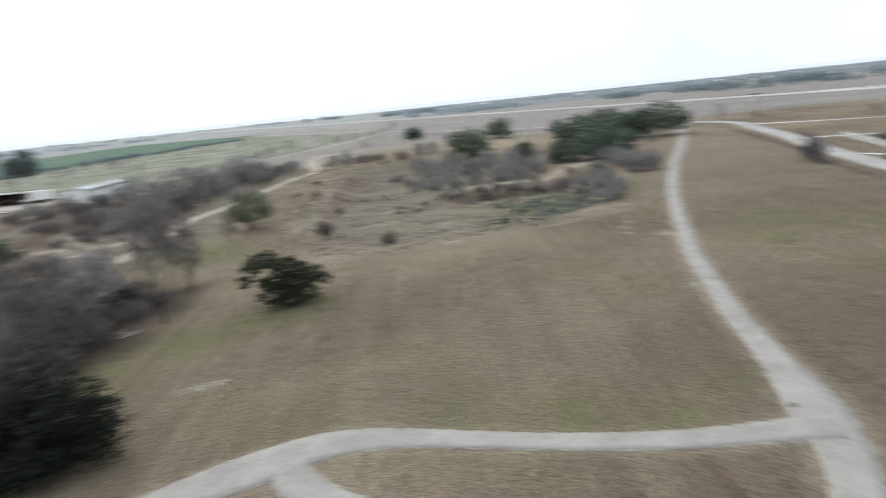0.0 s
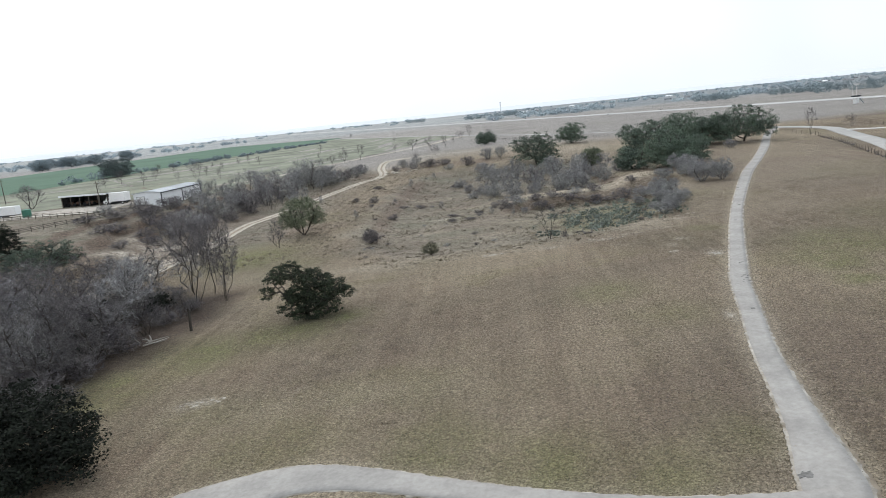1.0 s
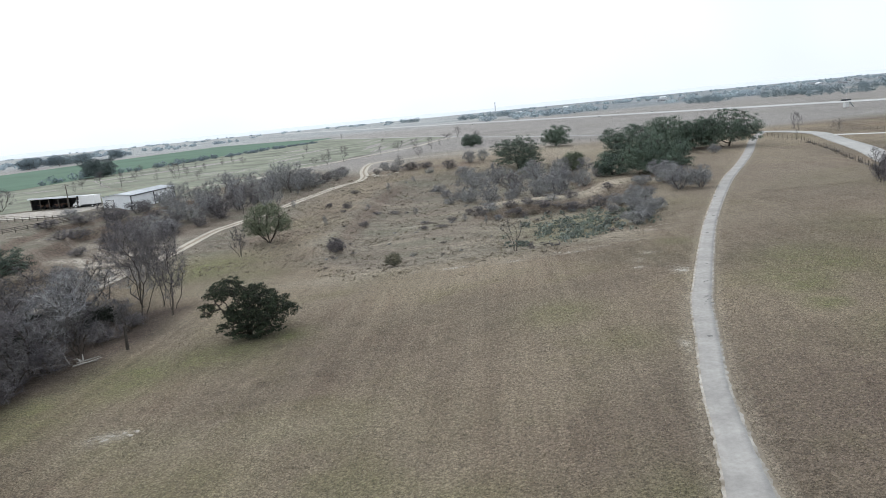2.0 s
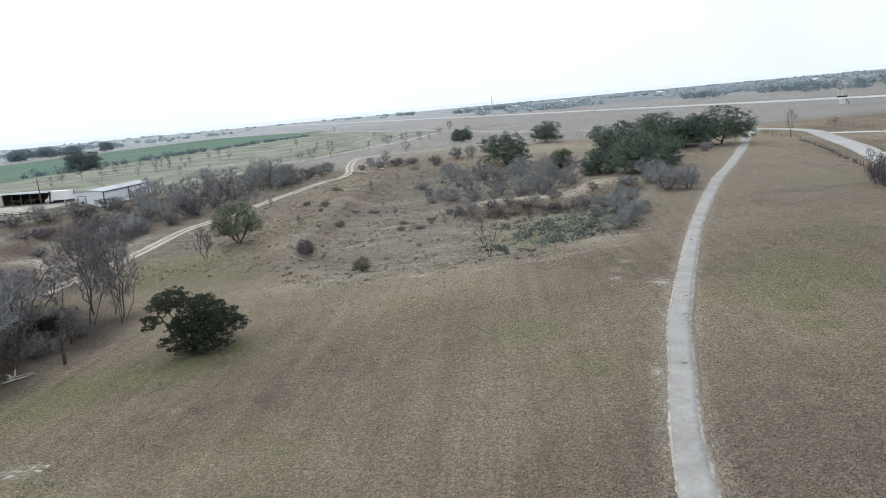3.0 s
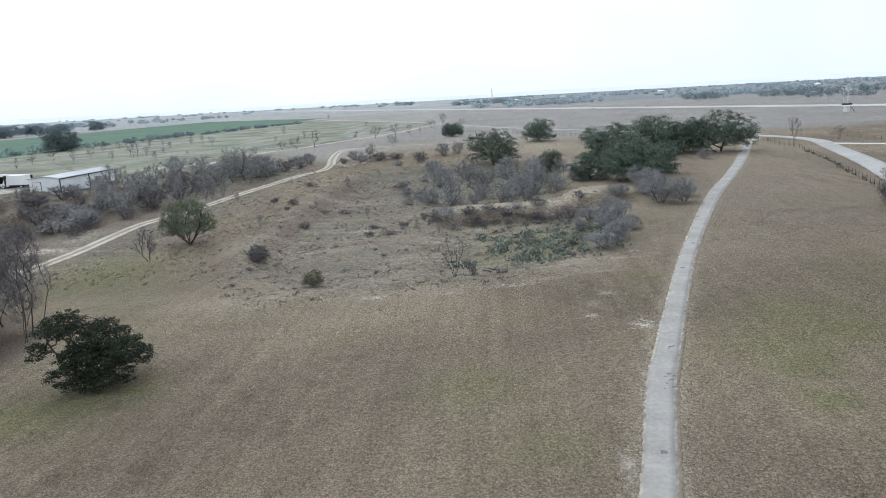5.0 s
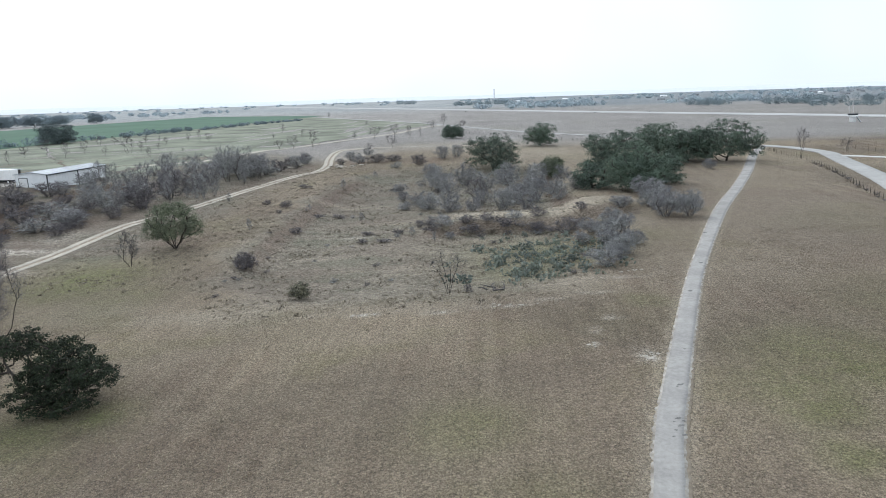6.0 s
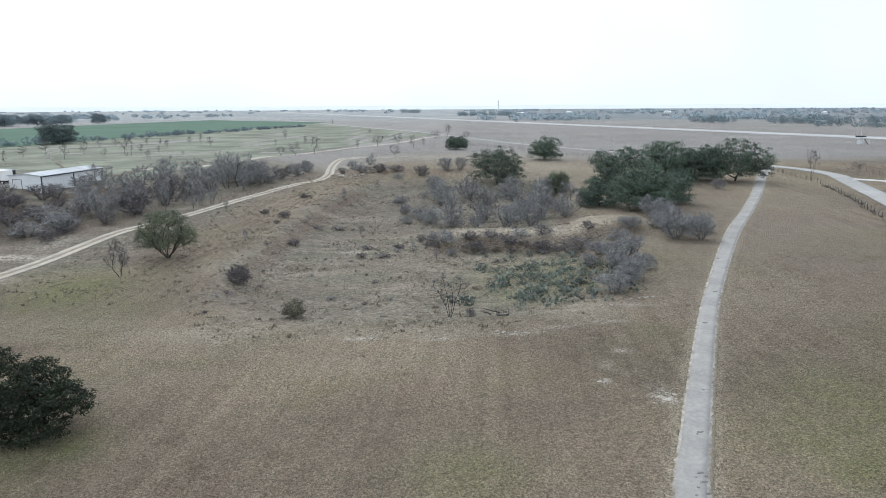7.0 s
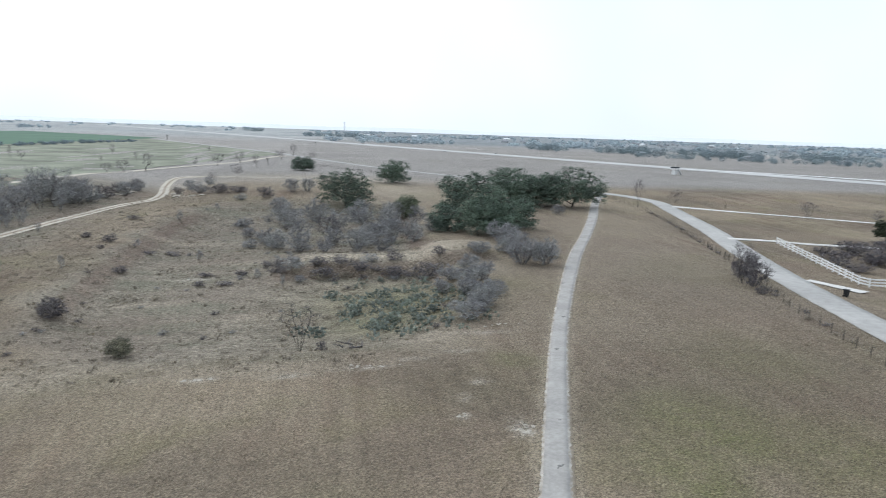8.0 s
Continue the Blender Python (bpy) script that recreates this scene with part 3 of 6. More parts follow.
TRAIL = ribbon("trail", wider(MAIN_PATH, -0.26), CONCRETE, 0.07, 0.5, 0.07, label="narrow worn grey concrete trail across the meadow", category="path", seed=6)
ribbon("trail", LOOP_PATH, CONCRETE, 0.075, 0.5, 0.08, label="curving grey concrete trail at the meadow's foot", category="path", seed=7)
ribbon("trail", RETURN_PATH, CONCRETE, 0.08, 0.5, 0.08, label="branch of the grey concrete trail bending back", category="path", seed=8)

DIRT_ROOT = tagged(new("dirt_track"), "pale two-rut caliche track winding through scrub", "track", kind="structure")
for side in (-0.95, 0.95):
    ribbon("rut", [(x, y, w * 0.36) for x, y, w in DIRT_TRACK], DIRT, 0.07, 1.0, 0.22, DIRT_ROOT, offset=side, seed=20 + side)
ribbon("verge", [(x, y, w * 0.95) for x, y, w in DIRT_TRACK], VERGE, 0.035, 1.0, 0.35, DIRT_ROOT, seed=24)
ribbon("gravel_road", [(-122, 150, 3), (-110, 172, 3), (-103.5, 191, 3), (-100.5, 208, 3), (-93, 219, 3), (-83, 248, 3), (-71, 283, 3.2), (-62, 314, 3.4), (-55, 364, 3.6), (-46, 395, 4)],
       DIRT, 0.08, 2.0, 0.3, label="pale caliche farm road beside the pasture", category="road", seed=30)
ribbon("road", [(-420, 1130, 7), (-225, 760, 6), (-176, 657, 5.5), (-106, 527, 5), (-64, 449, 4.6), (-37, 382, 4.2), (0.7, 293.5, 4), (30, 243, 4), (52, 205, 4), (68, 179, 4.4), (78.5, 166.5, 4.8),
       (83, 154, 5), (81.6, 142, 5.2), (70.3, 99.4, 5.3), (60, 68.3, 5.2), (53.8, 48.5, 5.1), (49.5, 32.7, 5.0), (46.2, 19, 5), (41.5, 0, 5), (34, -30, 5), (22, -70, 5)],
       ROAD, 0.1, 1.5, 0.18, label="pale grey gravel road curving past the meadow", category="road", seed=31)
ribbon("side_track", [(84, 143, 3.4), (98, 133, 2.6), (110, 124.6, 2.4), (122.7, 114.3, 2.4), (150, 94, 2.4)], CALICHE, 0.12, 1.5, 0.25, label="narrow white caliche side track", category="track", seed=32)
ribbon("side_track", [(66.5, 84, 2.6), (75, 81, 2.2), (80, 77.6, 2.2), (88, 74.8, 2.4), (100, 70, 2.2)], CALICHE, 0.12, 1.5, 0.25, label="short pale gravel drive beside a white fence", category="track", seed=33)
ribbon("side_track", [(55.5, 44.5, 1.5), (57, 40.5, 1.8), (58.5, 36.5, 2.2)], CALICHE, 0.13, 0.8, 0.2, label="pale gravel pull-off beside the road", category="track", seed=34)
ribbon("runway", [(400, -70, 26), (203, 348, 26), (90, 585, 28), (-190, 1180, 34), (-900, 2680, 50)], RUNWAY, 0.14, 12, 0.3, label="long pale concrete runway across the plain", category="runway", seed=35)
ribbon("taxiway", [(196, 345, 3), (235, 322, 6), (300, 232, 9), (380, 85, 10)], WHITE_PAINT, 0.22, 6, 0.3, label="bright concrete taxiway beside the runway", category="taxiway", seed=36)


def sheet(name, corners, mat, lift, label, category, n=40):
    """A field laid over the plain, with four corners."""
    a, b, c, d = [np.array(p, dtype=float) for p in corners]
    verts = []
    for j in range(n + 1):
        for i in range(n + 1):
            u, v = i / n, j / n
            p = (a * (1 - u) + b * u) * (1 - v) + (d * (1 - u) + c * u) * v
            if i in (0, n) or j in (0, n):
                p = p + np.array((noise.noise((p[0] * 0.08, p[1] * 0.08, 1)), noise.noise((p[0] * 0.08, p[1] * 0.08, 7)))) * 2.5
            verts.append((p[0], p[1], ground_z(p[0], p[1]) + lift))
    k = (np.arange(n)[:, None] * (n + 1) + np.arange(n)[None, :]).ravel()
    tagged(new(name, mesh_of(name, verts, np.stack([k, k + 1, k + n + 2, k + n + 1], 1), mat, smooth=True)), label, category, kind="structure")


sheet("crop_field", [(-262, 120), (-216, 780), (-440, 960), (-505, 140)], CROP, 0.2, "green winter crop field on the plain", "field")
sheet("pasture", [(-120, 118), (-100, 200), (-52, 420), (-255, 300)], PASTURE, 0.06, "pale dry pasture with scattered bare trees", "field")
sheet("pasture", [(-258, 305), (-54, 422), (-120, 560), (-222, 735)], PASTURE, 0.07, "pale dry pasture running out to the road", "field")
sheet("pasture", [(-255, 60), (-152, 122), (-126, 124), (-255, 298)], PASTURE, 0.08, "pale dry pasture behind the farm sheds", "field")
sheet("gravel_yard", [(-180, 96), (-132, 93), (-129, 115), (-176, 112)], SHOULDER, 0.1, "pale gravel farmyard before an open shed", "yard", 20)


# ---- trees and scrub ----
def tube_rows(segs, sides):
    """Tapered tubes from rows of (start, end, radius, radius)."""
    p0, p1 = np.array([s[0] for s in segs]), np.array([s[1] for s in segs])
    r0, r1 = np.array([s[2] for s in segs]), np.array([s[3] for s in segs])
    d = p1 - p0
    d /= np.linalg.norm(d, axis=1)[:, None] + 1e-9
    ref = np.where(np.abs(d[:, 2:3]) < 0.9, np.array([[0, 0, 1.0]]), np.array([[1.0, 0, 0]]))
    u = np.cross(d, ref)
    u /= np.linalg.norm(u, axis=1)[:, None] + 1e-9
    v = np.cross(d, u)
    verts, faces, n = [], [], len(segs)
    for k in range(sides):
        a = 2 * math.pi * k / sides
        ring = u * math.cos(a) + v * math.sin(a)
        verts += [p0 + ring * r0[:, None], p1 + ring * r1[:, None]]
    verts = np.stack(verts, 1).reshape(-1, 3)
    base = np.arange(n) * sides * 2
    for k in range(sides):
        m = (k + 1) % sides
        faces.append(np.stack([base + 2 * k, base + 2 * m, base + 2 * m + 1, base + 2 * k + 1], 1))
    return verts, np.concatenate(faces)


def spikes(base, way, length, wide, r):
    """Slender twigs, each one a pointed blade of its own."""
    n = len(base)
    side = np.cross(way, r.normal(0, 1, (n, 3)))
    side /= np.linalg.norm(side, axis=1)[:, None] + 1e-9
    verts = np.stack([base - side * wide, base + side * wide, base + way * np.reshape(length, (-1, 1))], 1).reshape(-1, 3)
    return verts, np.arange(n * 3).reshape(-1, 3)


def in_masses(r, masses, n, floor=0.0):
    """Places strewn through rounded masses of rows (x, y, z, rx, ry, rz), most of them near their outsides."""
    masses = np.asarray(masses, dtype=float)
    size = masses[:, 3] * masses[:, 4] * masses[:, 5]
    which = r.choice(len(masses), n, p=size / size.sum())
    g = r.normal(0, 1, (n, 3))
    g /= np.linalg.norm(g, axis=1)[:, None]
    c = masses[which, :3] + g * masses[which, 3:] * r.uniform(0.25, 1, (n, 1)) ** 0.5
    c[:, 2] = np.where(c[:, 2] < floor, floor + (floor - c[:, 2]) * 0.4, c[:, 2])
    return c


def colony(r, stems, targets, step, kill, crook=0.25, rounds=90):
    """Limbs that grow from the stems towards the light: each target draws the nearest shoot. Gives places, parents and ways."""
    pos, par = [], []
    for stem in stems:
        for k, p in enumerate(stem):
            par.append(len(pos) - 1 if k else -1)
            pos.append(np.array(p, dtype=float))
    n0, pos = len(pos), np.array(pos)
    d = np.linalg.norm(targets[:, None] - pos[None], axis=2)
    near, dist = d.argmin(1), d.min(1)
    alive = np.ones(len(targets), bool)
    for _ in range(rounds):
        alive &= dist > kill
        if not alive.any():
            break
        pull = (targets[alive] - pos[near[alive]]) / dist[alive][:, None]
        heads, inv = np.unique(near[alive], return_inverse=True)
        way = np.zeros((len(heads), 3))
        np.add.at(way, inv, pull)
        way /= np.linalg.norm(way, axis=1)[:, None] + 1e-9
        way += r.normal(0, crook, way.shape)
        way /= np.linalg.norm(way, axis=1)[:, None] + 1e-9
        fresh = pos[heads] + way * step
        par += list(heads)
        at = len(pos)
        pos = np.concatenate([pos, fresh])
        d = np.linalg.norm(targets[:, None] - fresh[None], axis=2)
        better = d.min(1) < dist
        near = np.where(better, at + d.argmin(1), near)
        dist = np.minimum(dist, d.min(1))
    return pos, np.array(par)


def limb_radii(par, tip, power=2.3):
    """Each limb as thick as what it bears."""
    load = np.zeros(len(par))
    kids = np.bincount(par[par >= 0], minlength=len(par))
    for i in range(len(par) - 1, -1, -1):
        load[i] = max(load[i], tip ** power)
        if par[i] >= 0:
            load[par[i]] += load[i]
    return load ** (1 / power), kids


def limb_mesh(pos, par, rad, which, sides, mat, name):
    v, f = tube_rows([(pos[par[i]], pos[i], min(rad[par[i]], rad[i] * 1.5), rad[i]) for i in which], sides)
    return mesh_of(name, v, f, mat, smooth=sides > 4)


def bare_plant(name, seed, form, twig_mat, label, category, group, twig=0.004, points=260, sprigs=5, reach=0.1, bark=None, step=0.045, crook=0.16, tip=0.3):
    """A leafless plant one metre high and wide, to be set out by scale: form is a tree, a tall tree, a vase or a shrub."""
    r = np.random.default_rng(seed)
    masses, stems = [], []
    if form == "shrub":
        for i in range(9):
            a, up = 2.4 * i + r.uniform(-0.4, 0.4), r.uniform(0.1, 1.0)
            out = 0.27 * math.sqrt(1 - 0.75 * up * up) * r.uniform(0.6, 1.15)
            masses.append((out * math.cos(a), out * math.sin(a), 0.18 + 0.5 * up, *(r.uniform(0.19, 0.29) * np.array((1, 1, 1.05)))))
        for i in range(7):
            a = 0.9 * i + r.uniform(-0.3, 0.3)
            stems.append([(0.05 * math.cos(a), 0.05 * math.sin(a), -0.03), (0.09 * math.cos(a), 0.09 * math.sin(a), 0.07)])
    elif form == "vase":
        for i in range(6):
            a = 1.05 * i + r.uniform(-0.3, 0.3)
            masses.append((0.3 * math.cos(a), 0.3 * math.sin(a), r.uniform(0.6, 0.82), 0.17, 0.17, 0.2))
        stems = [[(0.02 * math.cos(a), 0.02 * math.sin(a), -0.03), (0.1 * math.cos(a), 0.1 * math.sin(a), 0.25)] for a in (0.2, 1.8, 3.4, 5.0)]
    else:
        low = 0.34 if form == "tall" else 0.2
        for i in range(8):
            a, up = 2.4 * i + r.uniform(-0.4, 0.4), (i + 0.6) / 8
            out = 0.34 * math.sqrt(1 - 0.8 * up * up) * r.uniform(0.55, 1.1)
            masses.append((out * math.cos(a), out * math.sin(a), low + 0.12 + (0.82 - low) * up, *(r.uniform(0.15, 0.22) * np.array((1, 1, 0.85)))))
        for i in range(2 if form == "tall" else 1 + seed % 3):
            p, line = np.array((0.05 * i, 0.04 * i * (-1) ** i, -0.03)), []
            lean = r.normal(0, 0.35, 2)
            for k in range(6):
                line.append(tuple(p))
                p = p + np.array((lean[0] * 0.06 + r.normal(0, 0.015), lean[1] * 0.06 + r.normal(0, 0.015), low / 4.2))
            stems.append(line)
    pos, par = colony(r, stems, in_masses(r, masses, points, 0.06), step, step * 1.1, crook)
    rad, kids = limb_radii(par, twig * tip, 2.4)
    limbs = np.nonzero(par >= 0)[0]
    thick = np.quantile(rad[limbs], 0.8)
    root = tagged(new(name), label, category, group)
    stem_of = np.arange(len(par))
    for i in limbs:
        stem_of[i] = stem_of[par[i]]
    bold = limbs[rad[limbs] >= thick]
    if form == "shrub":
        tagged(part("stemwork", limb_mesh(pos, par, rad, bold, 4, bark or GREY_BARK, "stemwork"), root), kind="stuff")
    else:
        for k in np.unique(stem_of[bold]):
            part("trunk", limb_mesh(pos, par, rad, bold[stem_of[bold] == k], 5, bark or GREY_BARK, "trunk"), root)
    tagged(part("branchwork", limb_mesh(pos, par, rad, limbs[rad[limbs] < thick], 3, twig_mat, "branchwork"), root), kind="stuff")
    buds = np.repeat(limbs[rad[limbs] < twig * tip * 2.9], sprigs)
    way = pos[buds] - pos[par[buds]]
    way = way / (np.linalg.norm(way, axis=1)[:, None] + 1e-9) + r.normal(0, 0.55, way.shape) + np.array((0, 0, 0.2))
    way /= np.linalg.norm(way, axis=1)[:, None]
    long = reach * r.uniform(0.5, 1.3, len(buds))
    at = pos[buds] - (pos[buds] - pos[par[buds]]) * r.uniform(0, 1, (len(buds), 1))
    v1, f1 = spikes(at, way, long, twig * 0.42, r)
    off = way + r.normal(0, 0.55, way.shape)
    off /= np.linalg.norm(off, axis=1)[:, None]
    v2, f2 = spikes(at + way * (long * r.uniform(0.25, 0.7, len(buds)))[:, None], off, long * 0.75, twig * 0.32, r)
    tagged(part("twigwork", mesh_of("twigwork", np.concatenate([v1, v2]), np.concatenate([f1, f2 + len(v1)]), twig_mat), root), kind="stuff")
    root["spare"] = 1
    return root


def set_out(proto, x, y, w, h, turn, label="", z=None):
    """Puts a plant, or a copy of it, at its place and size."""
    m = Matrix.LocRotScale((x, y, (ground_z(x, y) if z is None else z) - 0.02), Euler((0, 0, turn)), (w, w, h))
    if "spare" in proto:
        del proto["spare"]
        proto.matrix_basis = m
        ob = proto
    else:
        s = proto.scale
        ob = copy_thing(proto, m @ Matrix.Diagonal((1 / s[0], 1 / s[1], 1 / s[2], 1)))
    if label:
        ob["label"] = label
    return ob


def leaf_mesh(r, centres, spreads, per, size, mat, flat=0.7):
    """Clumps of small leaves, each a blade of its own that lies along the outside of its clump."""
    n = len(centres) * per
    g = r.normal(0, 1, (n, 3))
    g /= np.linalg.norm(g, axis=1)[:, None]
    g[:, 2] = np.where(g[:, 2] < -0.35, -g[:, 2], g[:, 2])
    c = np.repeat(centres, per, 0) + g * (np.repeat(spreads, per) * r.uniform(0.45, 1.12, n))[:, None] * np.array((1, 1, flat))
    up = g + r.normal(0, 0.5, (n, 3)) + np.array((0, 0, 0.35))
    a = np.cross(up, r.normal(0, 1, (n, 3)))
    a /= np.linalg.norm(a, axis=1)[:, None] + 1e-9
    b = np.cross(up, a)
    b /= np.linalg.norm(b, axis=1)[:, None] + 1e-9
    s = size * r.uniform(0.55, 1.3, (n, 1))
    verts = np.stack([c - a * s, c + b * s * 0.6, c + a * s, c - b * s * 0.6], 1).reshape(-1, 3)
    return mesh_of("crown", verts, np.arange(n * 4).reshape(-1, 4), mat)


def round_masses(r, w, d, h, low, lobes, lobe, tuck=0.0, skirt=0):
    """Rounded boughs spread evenly over a broad crown, with low ones round its hem."""
    out = []
    for i in range(lobes):
        a = 2.39996 * i + r.uniform(-0.5, 0.5)
        up = -0.8 + 1.7 * (i + 0.5) / lobes
        flat_out = math.sqrt(max(0.0, 1 - max(0.0, up) ** 2)) * (1 - tuck * max(0.0, -up))
        reach, k = r.uniform(0.5, 0.7), lobe * r.uniform(0.75, 1.2)
        out.append((w * 0.5 * reach * math.cos(a) * flat_out, d * 0.5 * reach * math.sin(a) * flat_out, h * (1 + low) * 0.5 + h * (1 - low) * 0.5 * reach * up, w * 0.5 * k, d * 0.5 * k, h * (1 - low) * 0.5 * k))
    for i in range(skirt):
        a = 2 * math.pi * i / skirt + r.uniform(-0.2, 0.2)
        out.append((math.cos(a) * w * 0.34, math.sin(a) * d * 0.34, h * (0.12 + r.uniform(0, 0.08)), w * 0.16, d * 0.16, h * 0.14))
    return out


def leafy_tree(name, seed, x, y, w, h, label, leaf, lobes=12, lobe=0.4, low=0.05, points=420, clump=0.5, per=60, size=0.09, trunk=0.3, group="", depth=None, masses=None, skirt=0, tuck=0.1, flat=0.65, stems=1, bare=0.0, crook=0.15, fork=0.16, category="tree"):
    """A leafy tree: limbs grown out into rounded boughs, a leaf clump at the end of each shoot, gaps between."""
    r = np.random.default_rng(seed)
    root = thing(name, x, y, r.uniform(0, 360) if depth is None else 0, label, category, group)
    d = depth or w
    masses = masses or round_masses(r, w, d, h, low, lobes, lobe, tuck, skirt)
    targets = in_masses(r, masses, points, 0.3)
    lines = []
    for i in range(stems):
        a = 2 * math.pi * i / stems + r.uniform(-0.4, 0.4)
        out = w * 0.012 * (stems > 1)
        lean = r.normal(0, 0.03, 2) * w if stems == 1 else np.array((math.cos(a), math.sin(a))) * w * 0.09
        lines.append([(out * math.cos(a), out * math.sin(a), -0.25), (out * math.cos(a) + lean[0] * 0.4, out * math.sin(a) + lean[1] * 0.4, h * fork * 0.5), (out * math.cos(a) + lean[0], out * math.sin(a) + lean[1], h * fork)])
    step = 0.05 * (w + h) * 0.5
    pos, par = colony(r, lines, targets, step, step * 1.1, crook)
    rad, kids = limb_radii(par, 1.0, 2.5)
    rad *= trunk / rad.max()
    limbs = np.nonzero(par >= 0)[0]
    bole = limbs[limbs < 3 * stems]
    for k in range(stems):
        part("trunk", limb_mesh(pos, par, rad, bole[bole // 3 == k], 8, BARK, "trunk"), root)
    tagged(part("limbwork", limb_mesh(pos, par, rad, limbs[limbs >= 3 * stems], 4, BARK, "limbwork"), root), kind="stuff")
    ends = limbs[(kids[limbs] <= 1) & (limbs >= 3 * stems) & (rad[limbs] < trunk * 0.3)]
    c = np.concatenate([targets, pos[ends[: len(ends) // 3]]])
    c = c[r.uniform(0, 1, len(c)) >= bare]
    c = c[c[:, 2] > 0.28 * clump]
    tagged(part("crown", leaf_mesh(r, c, r.uniform(0.65, 1.3, len(c)) * clump, per, size, leaf, flat), root), kind="stuff")
    return root


# bare trees and scrub kinds
TALL_TREES = [bare_plant("bare_tree", 150 + i, "tall", TWIG_BROWN, "tall leafless tree with dark crooked limbs and fine twigs", "tree", "leafless trees along the creek", 0.0029, 340, 6, 0.11, BARK, 0.042, 0.18, 0.45) for i in range(3)]
BARE_TREES = [bare_plant("bare_tree", 100 + i, "tree", (TWIG_BROWN, TWIG_DARK)[i % 2], "leafless grey-brown creekside tree with fine branches", "tree", "leafless trees along the creek", 0.0036, 340, 5, 0.095, BARK, 0.042, 0.25, 0.62) for i in range(4)]
PALE_TREES = [bare_plant("bare_tree", 200 + i, "tree", TWIG, "pale grey leafless tree spreading low branches", "tree", "leafless trees along the creek", 0.004, 300, 5, 0.11, None, 0.042, 0.2, 0.62) for i in range(2)]
SHRUBS = [bare_plant("shrub", 300 + i, "shrub", TWIG, "leafless grey thorn shrub with dense twigs", "shrub", "grey thorn shrubs", 0.0075, 280, 8, 0.12, None, 0.045, 0.2, 0.42) for i in range(4)]
FAR_SHRUBS = [bare_plant("shrub", 310 + i, "shrub", TWIG, "leafless grey thorn shrub along the cut bank", "shrub", "grey thorn shrubs", 0.0095, 150, 8, 0.16, None, 0.065, 0.2, 0.4) for i in range(4)]
BROWN_SHRUBS = [bare_plant("shrub", 320 + i, "shrub", TWIG_BROWN, "leafless brown shrub with dense fine twigs", "shrub", "brown thorn shrubs", 0.0095, 150, 8, 0.16, None, 0.065, 0.2, 0.4) for i in range(3)]
LOW_BRUSH = [bare_plant("brush", 380 + i, "shrub", (TWIG_BROWN, WEED, TWIG)[i], ("low brown brush in the weedy basin", "dry tan weeds standing in the basin", "low grey brush in the weedy basin")[i], "brush", "low brush of the basin", 0.016, 40, 8, 0.24, None, 0.12) for i in range(3)]
THIN_TREES = [bare_plant("bare_tree", 330 + i, "tree", TWIG, "small grey leafless tree rising from scrub", "tree", "small grey leafless trees", 0.007, 160, 7, 0.14, None, 0.06, 0.2, 0.4) for i in range(3)]
SAPLINGS = [bare_plant("sapling", 340 + i, "tree", TWIG_BROWN, "small leafless pasture tree", "tree", "small leafless pasture trees", 0.0055, 110, 5, 0.1, None, 0.06, 0.2, 0.45) for i in range(4)]
VASE = bare_plant("bare_tree", 361, "vase", TWIG_DARK, "leafless vase-shaped young tree at the basin's rim", "tree", "", 0.004, 90, 3, 0.12, BARK, 0.055, 0.14, 0.65)


def scatter(kinds, rows, seed, label="", fan=1.0):
    """Sets plants of these kinds out over rows of (x, y, width, height)."""
    r = random.Random(seed)
    for x, y, w, h in rows:
        set_out(kinds[r.randrange(len(kinds))], x, y, w * fan, h, r.uniform(0, 6.28), label)


# live oaks and other evergreens
LONE_OAK = [(-1.9, 0.2, 5.6, 2.0, 2.0, 1.1), (-3.4, 1.0, 4.6, 1.5, 1.6, 0.9), (-4.4, -0.4, 3.2, 1.0, 1.2, 0.8), (0.4, -0.6, 4.6, 1.5, 1.6, 0.9), (0.6, 1.8, 4.2, 2.2, 1.8, 1.2), (2.3, 0.2, 3.9, 1.6, 1.7, 0.9),
            (4.0, -0.2, 3.4, 1.6, 1.7, 1.0), (5.1, -0.4, 2.7, 0.8, 1.2, 0.8), (-0.8, -0.8, 3.0, 1.9, 1.5, 1.0), (1.6, -1.0, 2.4, 2.0, 1.5, 1.0), (-1.4, -1.4, 1.5, 1.6, 1.4, 0.9), (0.6, -1.6, 0.9, 2.2, 1.6, 0.8),
            (3.0, -1.1, 1.4, 1.8, 1.5, 0.9), (-1.4, 2.2, 2.2, 2.2, 1.8, 1.2), (1.5, 2.6, 2.0, 2.6, 1.6, 1.3)]
leafy_tree("live_oak", 11, -48.2, -3.9, 11.6, 7.0, "dark green live oak standing alone in the meadow", OAK_LEAF, points=880, clump=0.44, per=40, size=0.085, trunk=0.32, depth=8.0, masses=LONE_OAK, fork=0.2, bare=0.06)
JUNIPER = [(0, 0, 2.6, 5.4, 5, 2.8), (3, 0, 3.5, 3, 3, 2.5), (-3, 1, 3.8, 3.4, 3.4, 2.8), (4.4, -1, 1.8, 2.0, 2.6, 1.7), (-4, -2, 1.8, 3, 3, 1.8), (0, -3.5, 1.6, 3.8, 2.4, 1.6), (0.6, 1, 5.2, 2.4, 2.4, 1.5)]
leafy_tree("juniper", 12, -59.5, -38.0, 12.0, 7.2, "very dark dense juniper beside the trail", DARK_LEAF, points=1000, clump=0.72, per=34, size=0.12, trunk=0.2, masses=JUNIPER, depth=11.0, fork=0.1)
